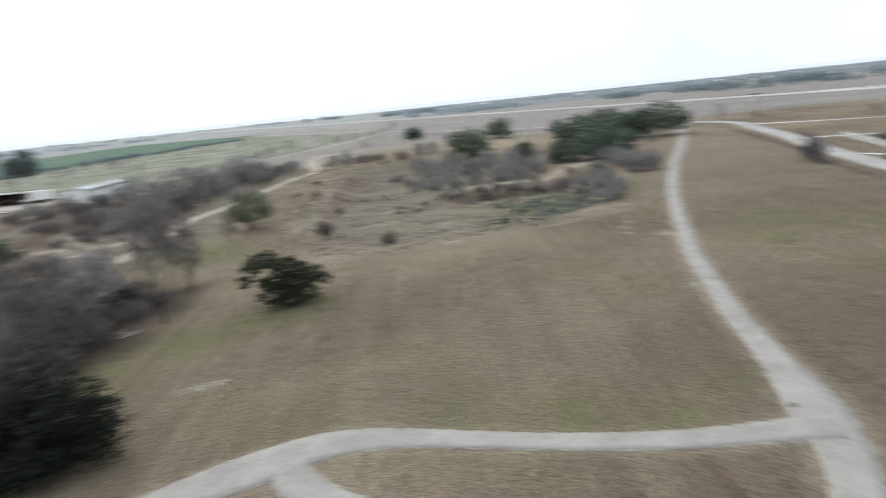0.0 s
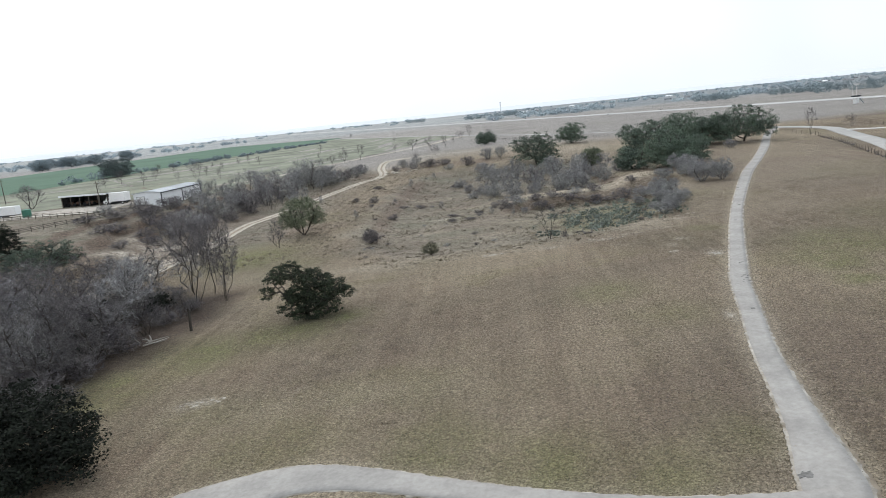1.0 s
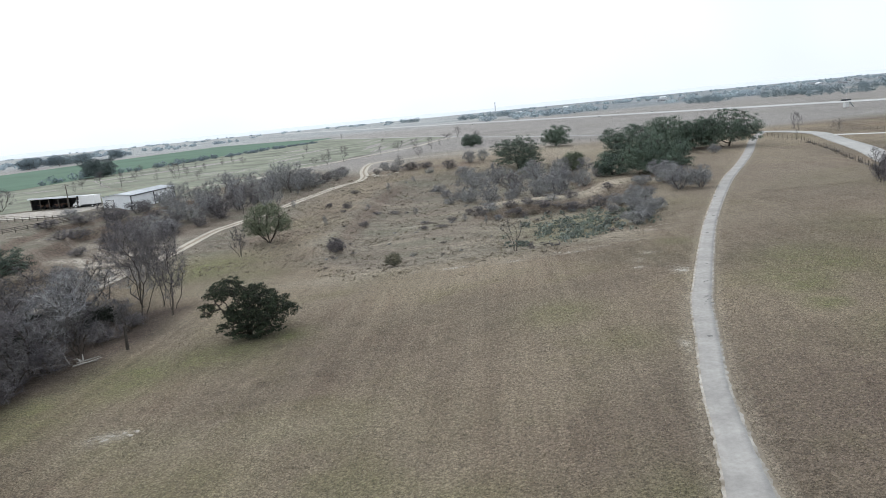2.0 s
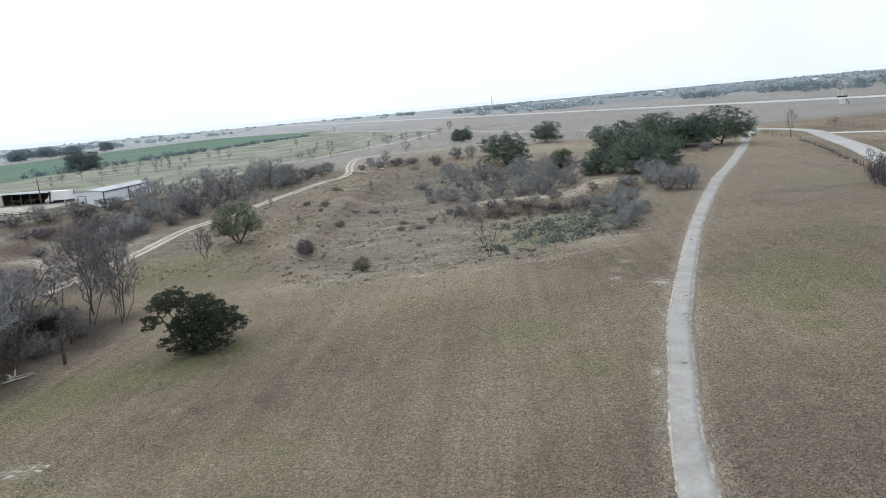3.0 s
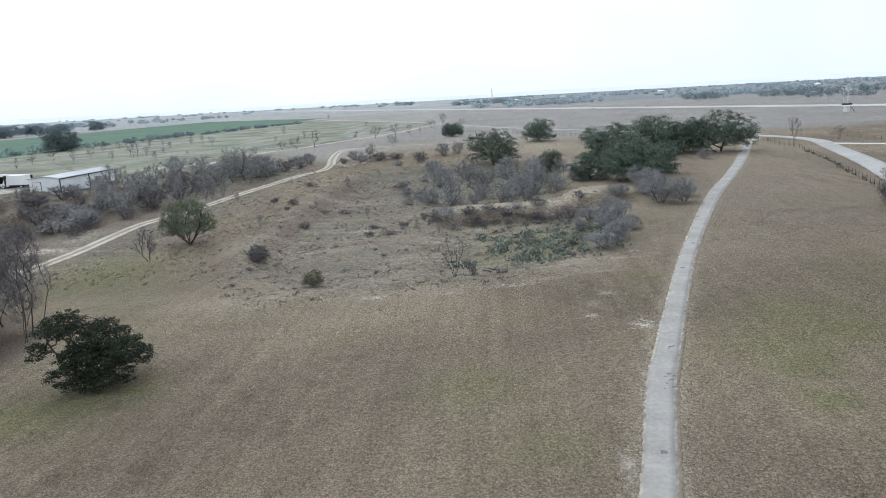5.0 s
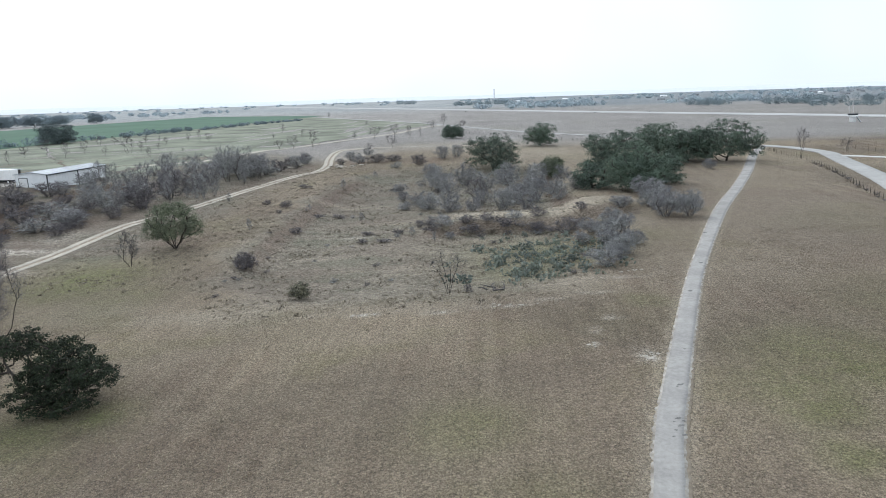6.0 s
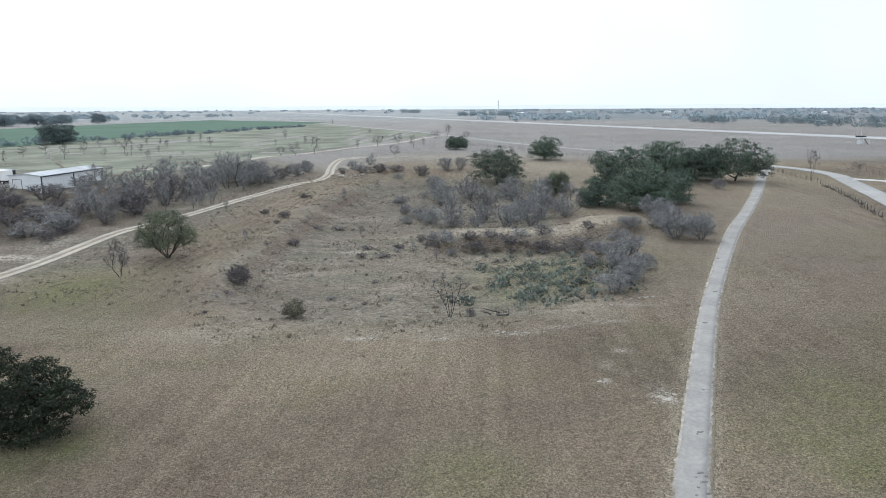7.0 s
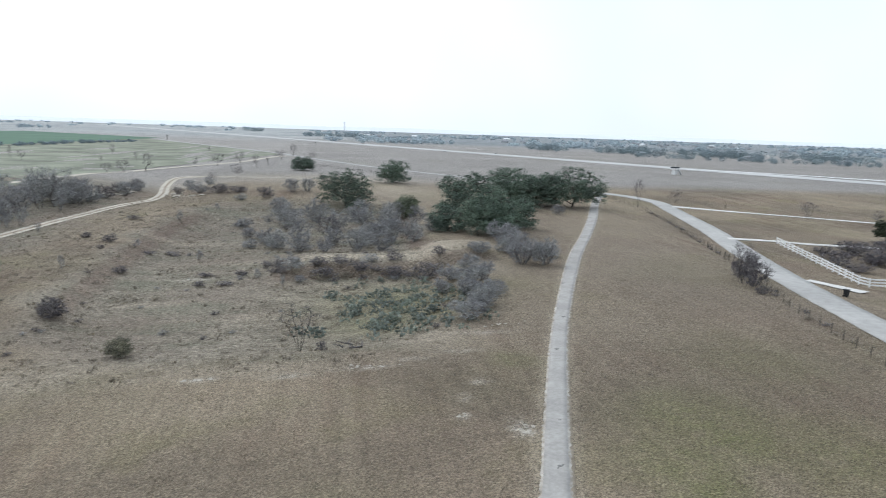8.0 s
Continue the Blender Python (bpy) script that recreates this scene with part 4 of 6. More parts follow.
leafy_tree("live_oak", 13, -115.0, 32.0, 11.0, 8.4, "dark live oak at the creek's edge", DARK_LEAF, 12, 0.4, 0.04, 420, 0.55, 40, 0.11)
leafy_tree("live_oak", 14, -103.7, 28.6, 13.5, 7.2, "olive green live oak among bare creek trees", THICKET_LEAF, 14, 0.38, 0.04, 420, 0.6, 40, 0.11)
leafy_tree("juniper", 15, -78.9, 2.2, 6.0, 5.2, "dark juniper hidden among bare creek trees", DARK_LEAF, 8, 0.42, 0.02, 160, 0.45, 40, 0.1, 0.2)
# bushes added to darken the understory beneath the bare trees
for i, (x, y, w, h) in enumerate([(-75.5, -3, 6, 3.6), (-73.5, -14, 6, 3.4), (-80, -20, 7, 4), (-73, 8, 5, 3), (-84, 7, 7, 4), (-76, -30, 7, 4), (-70.5, -24, 4.6, 2.6)]):
    leafy_tree("evergreen_bush", 80 + i, x, y, w, h, "dark evergreen undergrowth beneath bare creek trees", DARK_LEAF, 8, 0.42, 0.0, 120, 0.5, 18, 0.12, 0.1, "evergreen undergrowth of the creek", category="bush")
ELM = [(0, 0, 4.4, 4.5, 4.5, 3.2), (-3.2, 0.2, 3.0, 1.8, 1.9, 1.5), (3.3, -0.4, 2.9, 1.7, 1.9, 1.5), (0.4, -3.1, 2.8, 2.0, 1.7, 1.5), (-1.0, 1.0, 6.6, 1.9, 1.9, 1.3), (1.6, 0.4, 6.3, 1.8, 1.8, 1.4)]
leafy_tree("elm", 16, -64.7, 53.3, 10.0, 8.2, "olive green spreading tree with many stems", OLIVE_LEAF, points=800, clump=0.45, per=36, size=0.08, trunk=0.12, stems=7, masses=ELM, fork=0.12, flat=1.0, crook=0.12)
GROVE_FRONT = [(0.3, 0, 6.7, 4.2, 4.4, 3.0), (-3.4, -1, 5, 3.0, 3.4, 2.5), (4.2, -1, 4.8, 3.2, 3.4, 2.5), (-1.2, -3, 3.6, 3.6, 3, 2.7), (3, -3.4, 2.6, 3.2, 2.6, 2.1), (-4.4, -1.4, 2.0, 2.0, 2.4, 1.7),
               (6.0, -1, 2.4, 2.0, 2.6, 2.1), (0.2, -4.4, 1.6, 3.6, 2.2, 1.6), (1, 3, 5, 3.6, 3, 3), (-3.8, 2.5, 3, 2.6, 3, 2.4), (-2.4, -3.6, 1.7, 3, 2.2, 1.6), (4, -3.6, 1.5, 2.6, 2.2, 1.4), (0, 0, 3, 5.4, 4, 2.8)]
GROVE_END = [(0, 0, 7.6, 6, 5.6, 3.8), (-5.6, 0, 6, 4, 4.6, 3.4), (5.4, 0.4, 6.2, 4, 4.4, 3.6), (-1, -4.4, 5, 5, 3.6, 2.8), (4.4, -3.4, 4.6, 3.6, 3, 2.4), (8.2, 0, 4.8, 2.2, 3, 2.4), (-8, -0.6, 4.2, 2.4, 3.2, 2.4), (-4, -3, 3.4, 3, 2.6, 1.8), (1, 1, 4, 6, 4, 2.4), (6.4, -2, 2.6, 3, 2.6, 1.7), (-6, -2.4, 2.4, 3, 3, 1.7), (0.6, -3.6, 2.4, 4, 2.4, 1.5)]
for i, (x, y, w, h, low) in enumerate([(16.9, 92, 16.5, 10.2, 0.02), (18.1, 121, 17, 11.4, 0.03), (33, 137, 15, 11.4, 0.03), (42, 141, 14, 9.8, 0.04), (51.5, 139, 20, 11.8, 0.1), (9.5, 98, 9.5, 5.8, 0.02), (25, 97, 9, 7.5, 0.02)]):
    small = i > 4
    leafy_tree("live_oak", 30 + i, x, y, w, h, "broad live oak overhanging the end of the trail" if i == 4 else "broad dark green live oak in the grove by the trail", GROVE_LEAF, 9 if small else 15, 0.4, low, 200 if small else 700, 1.0, 40 if i == 0 else 25, 0.135 if i == 0 else 0.17, 0.3,
               "live oaks of the grove", {0: 15, 4: 14}.get(i), {0: GROVE_FRONT, 4: GROVE_END}.get(i), 9 if low < 0.05 else 5, flat=0.7)
for i, (x, y, w, h, leaf) in enumerate([(-12.2, 144, 17.5, 11, THICKET_LEAF), (4.9, 194, 13.5, 8.2, GROVE_LEAF), (-29.6, 251, 10.6, 6.2, GROVE_LEAF), (2.8, 124, 6, 5.4, OLIVE_LEAF)]):
    leafy_tree("live_oak", 50 + i, x, y, w, h, "dark green live oak in open scrub", leaf, 15, 0.42, 0.02, 640 if i == 0 else 420, 0.95, 28, 0.15, 0.22, "live oaks beyond the basin", skirt=7)
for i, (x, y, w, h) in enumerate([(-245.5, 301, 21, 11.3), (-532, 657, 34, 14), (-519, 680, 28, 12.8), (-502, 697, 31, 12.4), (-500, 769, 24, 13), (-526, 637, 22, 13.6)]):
    leafy_tree("oak_tree", 60 + i, x, y, w, h, "dark rounded oak at the edge of the crop field", FIELD_OAK_HAZED_LEAF if i == 0 else WOOD_HAZED_LEAF, 12, 0.48, 0.02, 330, 1.9, 40 if i == 0 else 26, 0.26 if i == 0 else 0.34, 0.3, "oaks at the crop field", skirt=6)

# creek wood
scatter(TALL_TREES, [(-65.2, 12.2, 8.6, 11.6), (-71.1, 15.6, 9, 12.6), (-68.4, 10.2, 8, 12), (-67.6, 14.5, 8, 11.4), (-63.6, 9.4, 6, 7.4)], 4)
scatter(BARE_TREES, [ (-79.2, 0.1, 11, 9.0), (-81.9, -6, 12, 11.0), (-89.5, 9.9, 12, 8.6),
                     (-92.4, 4.5, 11, 9.0), (-86, 15.4, 11, 8.0), (-79.6, 16.9, 9.5, 7.9), (-70.9, -21.1, 9.6, 8.5), (-78.8, -15.4, 11, 10.1), (-66.9, 3.5, 4.2, 3.8),
                     (-69.5, -14, 7, 5.9), (-71.5, -9, 8, 6.8), (-70, -18, 7, 5.5), (-74, -24, 9, 7.4), (-72, -33, 8, 6.4), (-69, -4, 6, 4.9), (-74.5, -12, 9, 8.7), (-85.5, -16, 12, 11.0), (-70.5, -28, 9, 7.7), (-77, -31, 11, 9.2), (-66.2, -33, 7, 6.4), (-74, 4, 8, 7.9), (-84, 1, 11, 7.4), (-77, 6, 10, 6.6), (-75, -7, 10, 7.4), (-88, -8, 12, 9.2), (-95, 14, 11, 7.4), (-82, 12, 10, 6.6), (-80, -26, 11, 8.3), (-90, -2, 11, 7.4), (-72.5, 0.5, 8, 5.7)], 5)
scatter(PALE_TREES, [(-71.4, -3.4, 11.5, 9.0), (-76.5, 10, 9, 8), (-85, -4, 10, 9), (-79, -11, 10, 8.6), (-73, -19, 8, 7), (-82, 24, 7, 4.6), (-90, 27, 7, 4.4), (-74.5, 21, 6, 5.6)], 6)
scatter(BROWN_SHRUBS, [(-92, 64, 5, 2.6), (-100, 58, 6, 2.6), (-108, 74, 6, 2.8), (-98, 82, 7, 3.4), (-106, 88, 7, 3), (-90, 79, 5, 2.8), (-104, 64, 6, 2.4), (-96, 76, 6, 3), (-112, 66, 7, 2.8), (-116, 76, 7, 3), (-110, 58, 6, 2.2), (-121, 70, 6, 2.6), (-93, 70, 5, 2.2), (-102, 50, 5, 2), (-114, 84, 7, 3.4), (-106, 80, 6, 3)], 23, "low dark brush on the creek bank")
scatter(BROWN_SHRUBS, [(-68.5, -17, 5, 2.8), (-70, -12, 6, 3.4), (-73, -20, 7, 4), (-70, -31, 7, 3.6), (-75, -27, 8, 4.4), (-79, -8, 8, 4.4), (-73, 12, 6, 3), (-67.5, 6, 4, 2.2), (-69, -9, 6, 3.6), (-72, -16, 7, 4), (-68.5, 1, 5, 3), (-76, 9, 8, 5), (-85, 3, 9, 5), (-82, -24, 9, 5), (-67.5, -24, 6, 3.6), (-92, 17, 8, 3.6), (-99, 12, 9, 4), (-97, 36, 6, 2.4), (-106, 20, 8, 3.4)], 7)

# scrub along the cut bank and round the sheds
scatter(FAR_SHRUBS + BROWN_SHRUBS, [(-97.9, 67, 9, 3.2), (-94.5, 72.2, 9, 3.6), (-103, 70, 7, 3), (-101, 77, 9, 4), (-110.5, 80.7, 7, 3.6), (-111.6, 92.1, 8, 3.8), (-111.7, 107.8, 8, 4.4), (-113, 99, 6, 3.4), (-118, 88, 7, 3.4), (-123, 82, 7, 3),
                     (-96.2, 88.4, 9, 6.6), (-88.3, 88.5, 9, 7.4), (-92, 94, 8, 6), (-88.3, 101, 9, 8), (-97, 104, 8, 6), (-88.5, 114, 9, 7.4), (-104.7, 115.2, 9, 6.4), (-96, 118, 8, 6)], 8)
scatter(FAR_SHRUBS + THIN_TREES + BROWN_SHRUBS[:1], [(-88, 146, 12, 8.5), (-82.5, 142, 10, 7.5), (-86, 158, 8, 5), (-103, 129.6, 9, 7.4), (-94, 129, 9, 6.4), (-100.6, 143.1, 10, 7), (-84.4, 136.1, 12, 9.6), (-79.5, 139, 8, 7), (-80, 147, 9, 6.6), (-91, 141.6, 10, 7), (-88, 126, 9, 7), (-85.4, 151.6, 9, 6.4),
                     (-100.2, 88.9, 7, 6), (-84, 108, 7, 5.6), (-107, 100, 8, 5), (-105, 122, 8, 6.6), (-96, 150, 9, 6)], 19)
scatter(THIN_TREES, [(-91, 84, 5, 7.4), (-84.5, 93, 5, 7), (-92, 108, 6, 8.4), (-98, 124, 6, 8.4), (-87, 133, 7, 10), (-107, 110, 6, 7), (-111, 112, 6, 6.4), (-80, 128, 5, 5), (-78.4, 104, 3.4, 3.8), (-79.6, 96, 3, 3.2)], 20)
scatter(FAR_SHRUBS + BROWN_SHRUBS, [(-76.4, 165.5, 7, 4.6), (-76.5, 178, 7, 4.4), (-78.8, 156, 7, 4.6), (-55.4, 166.5, 7, 3.8), (-49.3, 163.6, 7, 3.8), (-44.1, 164.1, 6, 2.8), (-35, 154.6, 6, 3.6), (-28.1, 165.1, 7, 4.6),
                                (-23.7, 167.4, 6, 4.4), (-60.8, 179.5, 5.4, 3.6), (-57.3, 192.1, 5, 3.4), (-41, 150, 4.4, 2.2), (-80, 170, 6, 4), (-79, 186, 5, 3.4), (-62, 168, 4, 2.6)], 9, "grey scrub bush along the cut bank")
scatter(FAR_SHRUBS, [(-21.4, 86.1, 7, 5.2), (-26, 90, 6, 4.4), (-10.5, 82.8, 7, 5.0), (-5.6, 86, 6, 5.0), (-3.0, 96.1, 7, 6.0), (-9, 92, 6, 4.4), (-19.8, 128, 9, 7), (-8.5, 127, 9, 6.6), (-0.8, 121, 8, 6), (-26.3, 124, 8, 6.4),
                 (-16.5, 84.6, 4.6, 3.4), (1.6, 91.2, 5, 4.2), (5.9, 98.7, 5, 3.6), (-29.7, 139, 7, 4.4), (-31.3, 91.1, 4.2, 2.2)], 10)
scatter(FAR_SHRUBS + THIN_TREES, [(-28, 94, 6, 4), (-15, 93, 6, 4), (-7, 98, 7, 4.6), (-22, 100, 7, 4.6), (-9, 113, 8, 5.6), (-24, 111, 8, 5.2), (1, 102, 6, 4.4), (-28, 119, 7, 5), (-4, 107, 7, 5), (-15, 115, 8, 5.6), (-2, 114, 7, 5.4), (4, 108, 6, 4.4), (-33, 102, 4.4, 2.6), (-36, 118, 5, 3)], 21)
set_out(BARE_TREES[0], -16.0, 99.9, 7.5, 5.4, 2.0, "dark leafless crooked tree in the thicket")
scatter(SHRUBS, [(9.6, 64.8, 4.9, 2.7), (5.3, 46.3, 6.2, 3.5), (4.4, 35.8, 5, 3.2), (1.2, 30.2, 5.5, 2.8), (2.7, 52.3, 5.4, 2.9), (6.8, 57.5, 4.8, 2.9), (3.4, 41, 5.4, 3.0), (7.4, 50, 4.6, 2.8), (3, 34, 4.4, 2.7), (6.6, 41, 4.4, 2.7), (0.5, 47, 3.6, 2.2)], 12, "grey leafless bush on the basin's bank")
scatter(BROWN_SHRUBS + FAR_SHRUBS[:2], [(-0.7, 59.2, 6, 3.0), (-4.8, 62.6, 4.6, 2.0), (-10.5, 62.8, 4.6, 1.7), (-16.4, 63, 5, 1.9), (-21.3, 64.6, 5, 2.2), (-24.2, 69.7, 4, 2.0)], 13, "low brown bush on the basin's bank")
scatter(LOW_BRUSH, [(1.5, 62, 3, 1.0), (-2.4, 62.4, 3, 0.9), (-7.6, 62.8, 3.2, 1.1), (-12.6, 62.4, 3, 1.0), (-16.6, 62, 3, 1.2), (-20.6, 63, 2.6, 1.0), (-24.4, 66, 2.6, 1.0), (-10, 61, 2.4, 0.9), (-5, 61, 2.6, 1.0), (-14.6, 60.6, 2.4, 0.9)], 27, "dark scrub at the foot of the cut bank")
scatter(SHRUBS, [(17.2, 79.7, 7, 4.2), (15.6, 59.2, 5.4, 5.0), (19.2, 57.8, 4.4, 4.4), (17.5, 71.5, 5, 4.0), (41.7, 121.7, 3.0, 2.7), (20.5, 64, 4, 3.4), (14.6, 66, 4, 3.4)], 14, "grey leafless bush beside the trail", fan=1.35)
scatter(BROWN_SHRUBS, [ (-37.4, 120.2, 4.3, 1.3), (-30.4, 102.7, 3.6, 1.3), (-48.2, 81.9, 3.4, 0.9), (-44.0, 83.6, 3.4, 1.1), (-35.1, 66.7, 3.0, 0.8), (-31.4, 60.5, 2.8, 0.8), (-35.0, 60.8, 2.4, 0.7), (-55.8, 86.5, 2.9, 1.9), (-48.4, 67.3, 2.9, 1.6), (-61.4, 90.4, 2.2, 1.5), (-55.5, 79.9, 1.4, 1.0), (-59.6, 115.0, 3.6, 1.4), (-26.0, 114.9, 2.8, 1.7), (-29.6, 66.6, 2.2, 1.2), (-26.1, 71.0, 2.2, 1.6) ], 24, "low dark brush in the weedy basin")
scatter(THIN_TREES, [ (-26.7, 63.7, 1.5, 1.7), (-22.2, 57.5, 1.1, 2.0), (-50.3, 117.0, 1.7, 2.6), (-45.4, 136.8, 1.6, 1.9), (-56.0, 64.3, 1.4, 2.3), (-84.6, 102.6, 2.2, 2.8), (-80.0, 101.1, 3.0, 3.3), (-38.6, 79.5, 1.8, 1.8), (-50.4, 84.1, 1.6, 1.6), (-71.7, 95.1, 1.6, 2.1) ], 25, "spindly leafless sapling in the weedy basin")
scatter(FAR_SHRUBS + BROWN_SHRUBS, [ (-21.4, 68.7, 3.0, 1.4), (-17.2, 65.1, 3.9, 1.7), (-13.4, 65.5, 3.9, 1.6), (-8.6, 66.1, 3.9, 1.6), (-4.6, 67.1, 3.9, 1.8), (2.6, 64.2, 2.9, 1.5), (-22.9, 63.6, 2.1, 1.5), (-19.9, 60.4, 2.4, 1.3) ], 26, "scrub clinging to the basin's bank")
set_out(bare_plant("shrub", 371, "shrub", TWIG_BROWN, "round grey bush", "shrub", "", 0.01, 420, 10, 0.11), -48.8, 41.7, 3.6, 3.0, 0.4, "round grey bush alone on the weedy slope")
leafy_tree("olive_bush", 17, -36.4, 26.6, 3.4, 2.4, "small round olive-brown bush at the basin's rim", BRUSH_LEAF, points=300, clump=0.24, per=26, size=0.05, trunk=0.05, stems=6, masses=[(0, 0, 1.0, 1.5, 1.5, 1.1), (-0.7, -0.3, 0.7, 0.9, 0.9, 0.7), (0.8, 0, 0.8, 0.8, 0.9, 0.8)], fork=0.1, category="bush")
r = random.Random(63)
for _ in range(230):
    x, y = r.uniform(-72, 4), r.uniform(24, 150)
    if ((x + 24) / 29) ** 4 + ((y - 84) / 66) ** 4 < 1 and noise.noise((x * 0.07, y * 0.11, 8.0)) > r.uniform(-0.35, 0.25):
        w = r.uniform(0.7, 1.7)
        set_out(LOW_BRUSH[r.randrange(3)], x, y, w, w * r.uniform(0.3, 0.55), r.uniform(0, 6.28))
set_out(BROWN_SHRUBS[1], -15.5, 21.8, 1.3, 1.2, 0.4, "tiny brown bush at the basin's rim")
set_out(VASE, -17.7, 22.2, 5.0, 5.4, 0.2)
set_out(BARE_TREES[1], -66.6, 42.4, 4.0, 5.8, 1.0, "small leafless tree with dark seed clusters")
set_out(SAPLINGS[1], 72, 141, 4.6, 8.4, 0.6, "tall crooked leafless tree at the road bend")
set_out(SAPLINGS[0], 89.4, 152.2, 5, 4.2, 0.1, "small bare tree beside fence posts")
set_out(BROWN_SHRUBS[2], 44.3, 40.8, 5.2, 5.4, 2.6, "dark twiggy leafless tree beside the gravel road")
set_out(BROWN_SHRUBS[0], 46.6, 46.5, 4.2, 4.6, 0.6, "twiggy leafless tree beside the gravel road")
set_out(BARE_TREES[2], 43.6, 42.6, 4.6, 6.0, 1.2, "slender leafless tree beside the gravel road")
snag = thing("tree_snag", -62.9, -3.7, 0, "broken dead trunk standing at the wood's edge", "dead tree")
v, f = tube_rows([(np.array((0, 0, -0.2)), np.array((0.1, 0, 1.6)), 0.2, 0.16), (np.array((0.1, 0, 1.6)), np.array((0.05, 0.1, 2.7)), 0.16, 0.1)], 8)
part("trunk", mesh_of("trunk", v, f, BARK), snag)
v, f = tube_rows([(np.array((0.1, 0, 2.0)), np.array((0.7, 0.2, 2.9)), 0.07, 0.03)], 5)
part("limb", mesh_of("limb", v, f, BARK), snag)
set_out(BROWN_SHRUBS[0], 42.8, 36.2, 2.2, 1.5, 0.6, "low brush at the roadside")
set_out(SAPLINGS[1], 112, 121, 6.8, 4.6, 0.6, "small bare tree beside the side track")
set_out(SAPLINGS[2], 124, 110, 4.5, 3.8, 1.6, "small bare tree beside the side track")
set_out(BARE_TREES[0], -173.9, 125, 11, 7.6, 0.3, "wide leafless tree beside the farmyard")
scatter(BROWN_SHRUBS, [(73.6, 61.4, 6, 2.2), (77.2, 56.4, 6, 2.4), (70, 56, 4, 1.8), (83, 68, 7, 2.6), (76, 68, 5, 1.8), (69, 50, 4.4, 2), (80, 66, 7, 3), (86, 62, 8, 3.4), (78, 57, 7, 2.8), (90, 70, 7, 3), (84, 52, 8, 3.2), (92, 58, 8, 3.6), (97, 66, 8, 3.6)], 15, "brown brush behind the white fence")
leafy_tree("live_oak", 71, 99, 79, 6, 5.5, "dark green tree behind the white fence", OAK_LEAF, 9, 0.4, 0.1, 160, 0.5, 30, 0.12, 0.2)

# pasture trees and the field hedge
scatter(SAPLINGS, [(-194.4, 201.9, 5.6, 5.0), (-195.2, 216.7, 6.5, 6.5), (-173.4, 195.1, 5.3, 6.4), (-179, 216.8, 4.4, 5.7), (-203.7, 268.9, 4.5, 5.9), (-195.4, 268.8, 4.4, 5.1), (-157.4, 210.7, 8.9, 7.2), (-155, 216.8, 3.6, 4.8),
                   (-138.2, 190.2, 3.3, 3.8), (-154.2, 229.8, 2.5, 3.1), (-164.3, 257.9, 3.4, 4.1), (-160, 199.3, 2.9, 4.1), (-185.6, 280, 3.7, 4.5), (-180.7, 284.7, 2.2, 3.7), (-134.9, 210.8, 2.3, 2.1),
                   (-168.7, 291.9, 3.8, 4.5), (-162.9, 291.8, 3, 6), (-150.8, 274.9, 4.9, 4.9), (-136.5, 349.1, 5, 5.9), (-118.1, 274.5, 2, 3.4), (-109.5, 295.8, 2.9, 4.3), (-129.8, 190.3, 1.6, 2.1), (-174.7, 165.6, 2.7, 5.4)], 16)
scatter(SAPLINGS, [(-86, 226, 6.8, 7.4), (-74.7, 257, 3.1, 4.4), (-67.2, 267.2, 7.7, 5.8), (-61.9, 294.8, 7, 5.6), (-50.2, 260.8, 5, 6.3), (-50.8, 209.2, 5.8, 5.2), (-47, 277.9, 2.4, 4), (-47.3, 346.1, 8.7, 5.1),
                   (-42.6, 381.6, 6.1, 7.8), (-29.2, 345.5, 7.1, 4.7), (-57.9, 201.7, 3.6, 3.6), (-92, 216.9, 6.7, 5.5), (-100.2, 427.6, 3.5, 3.5), (-181.6, 659.1, 4.4, 6.4), (-96.4, 213.8, 5.5, 3.9)], 17)


def leafy_stuff(name, spots, leaf_size, per, mat, label, category, seed, flat=0.8):
    """Far greenery that nobody could count: rows of (x, y, width, height) as clumps of foliage."""
    r = np.random.default_rng(seed)
    spots = np.array(spots, dtype=float)
    n = len(spots) * per
    k = np.repeat(np.arange(len(spots)), per)
    g = r.normal(0, 1, (n, 3))
    g /= np.linalg.norm(g, axis=1)[:, None]
    z0 = np.array([ground_z(x, y) for x, y, _, _ in spots])
    c = np.stack([spots[k, 0] + g[:, 0] * spots[k, 2] * 0.5 * r.uniform(0.3, 1, n), spots[k, 1] + g[:, 1] * spots[k, 2] * 0.5 * r.uniform(0.3, 1, n),
                  z0[k] + spots[k, 3] * (0.48 + 0.48 * g[:, 2] * r.uniform(0.5, 1, n))], 1)
    size = np.repeat(leaf_size * np.sqrt(spots[:, 2] / spots[:, 2].mean()), per)[:, None] * r.uniform(0.5, 1.3, (n, 1))
    up = g * np.array((1, 1, 0.6)) + r.normal(0, 0.35, (n, 3)) + np.array((0, 0, 0.3))
    a = np.cross(up, r.normal(0, 1, (n, 3)))
    a /= np.linalg.norm(a, axis=1)[:, None]
    b = np.cross(up, a)
    b /= np.linalg.norm(b, axis=1)[:, None]
    verts = np.stack([c - a * size, c + b * size * 0.6, c + a * size, c - b * size * 0.6], 1).reshape(-1, 3)
    tagged(new(name, mesh_of(name, verts, np.arange(n * 4).reshape(-1, 4), mat)), label, category, kind="stuff")


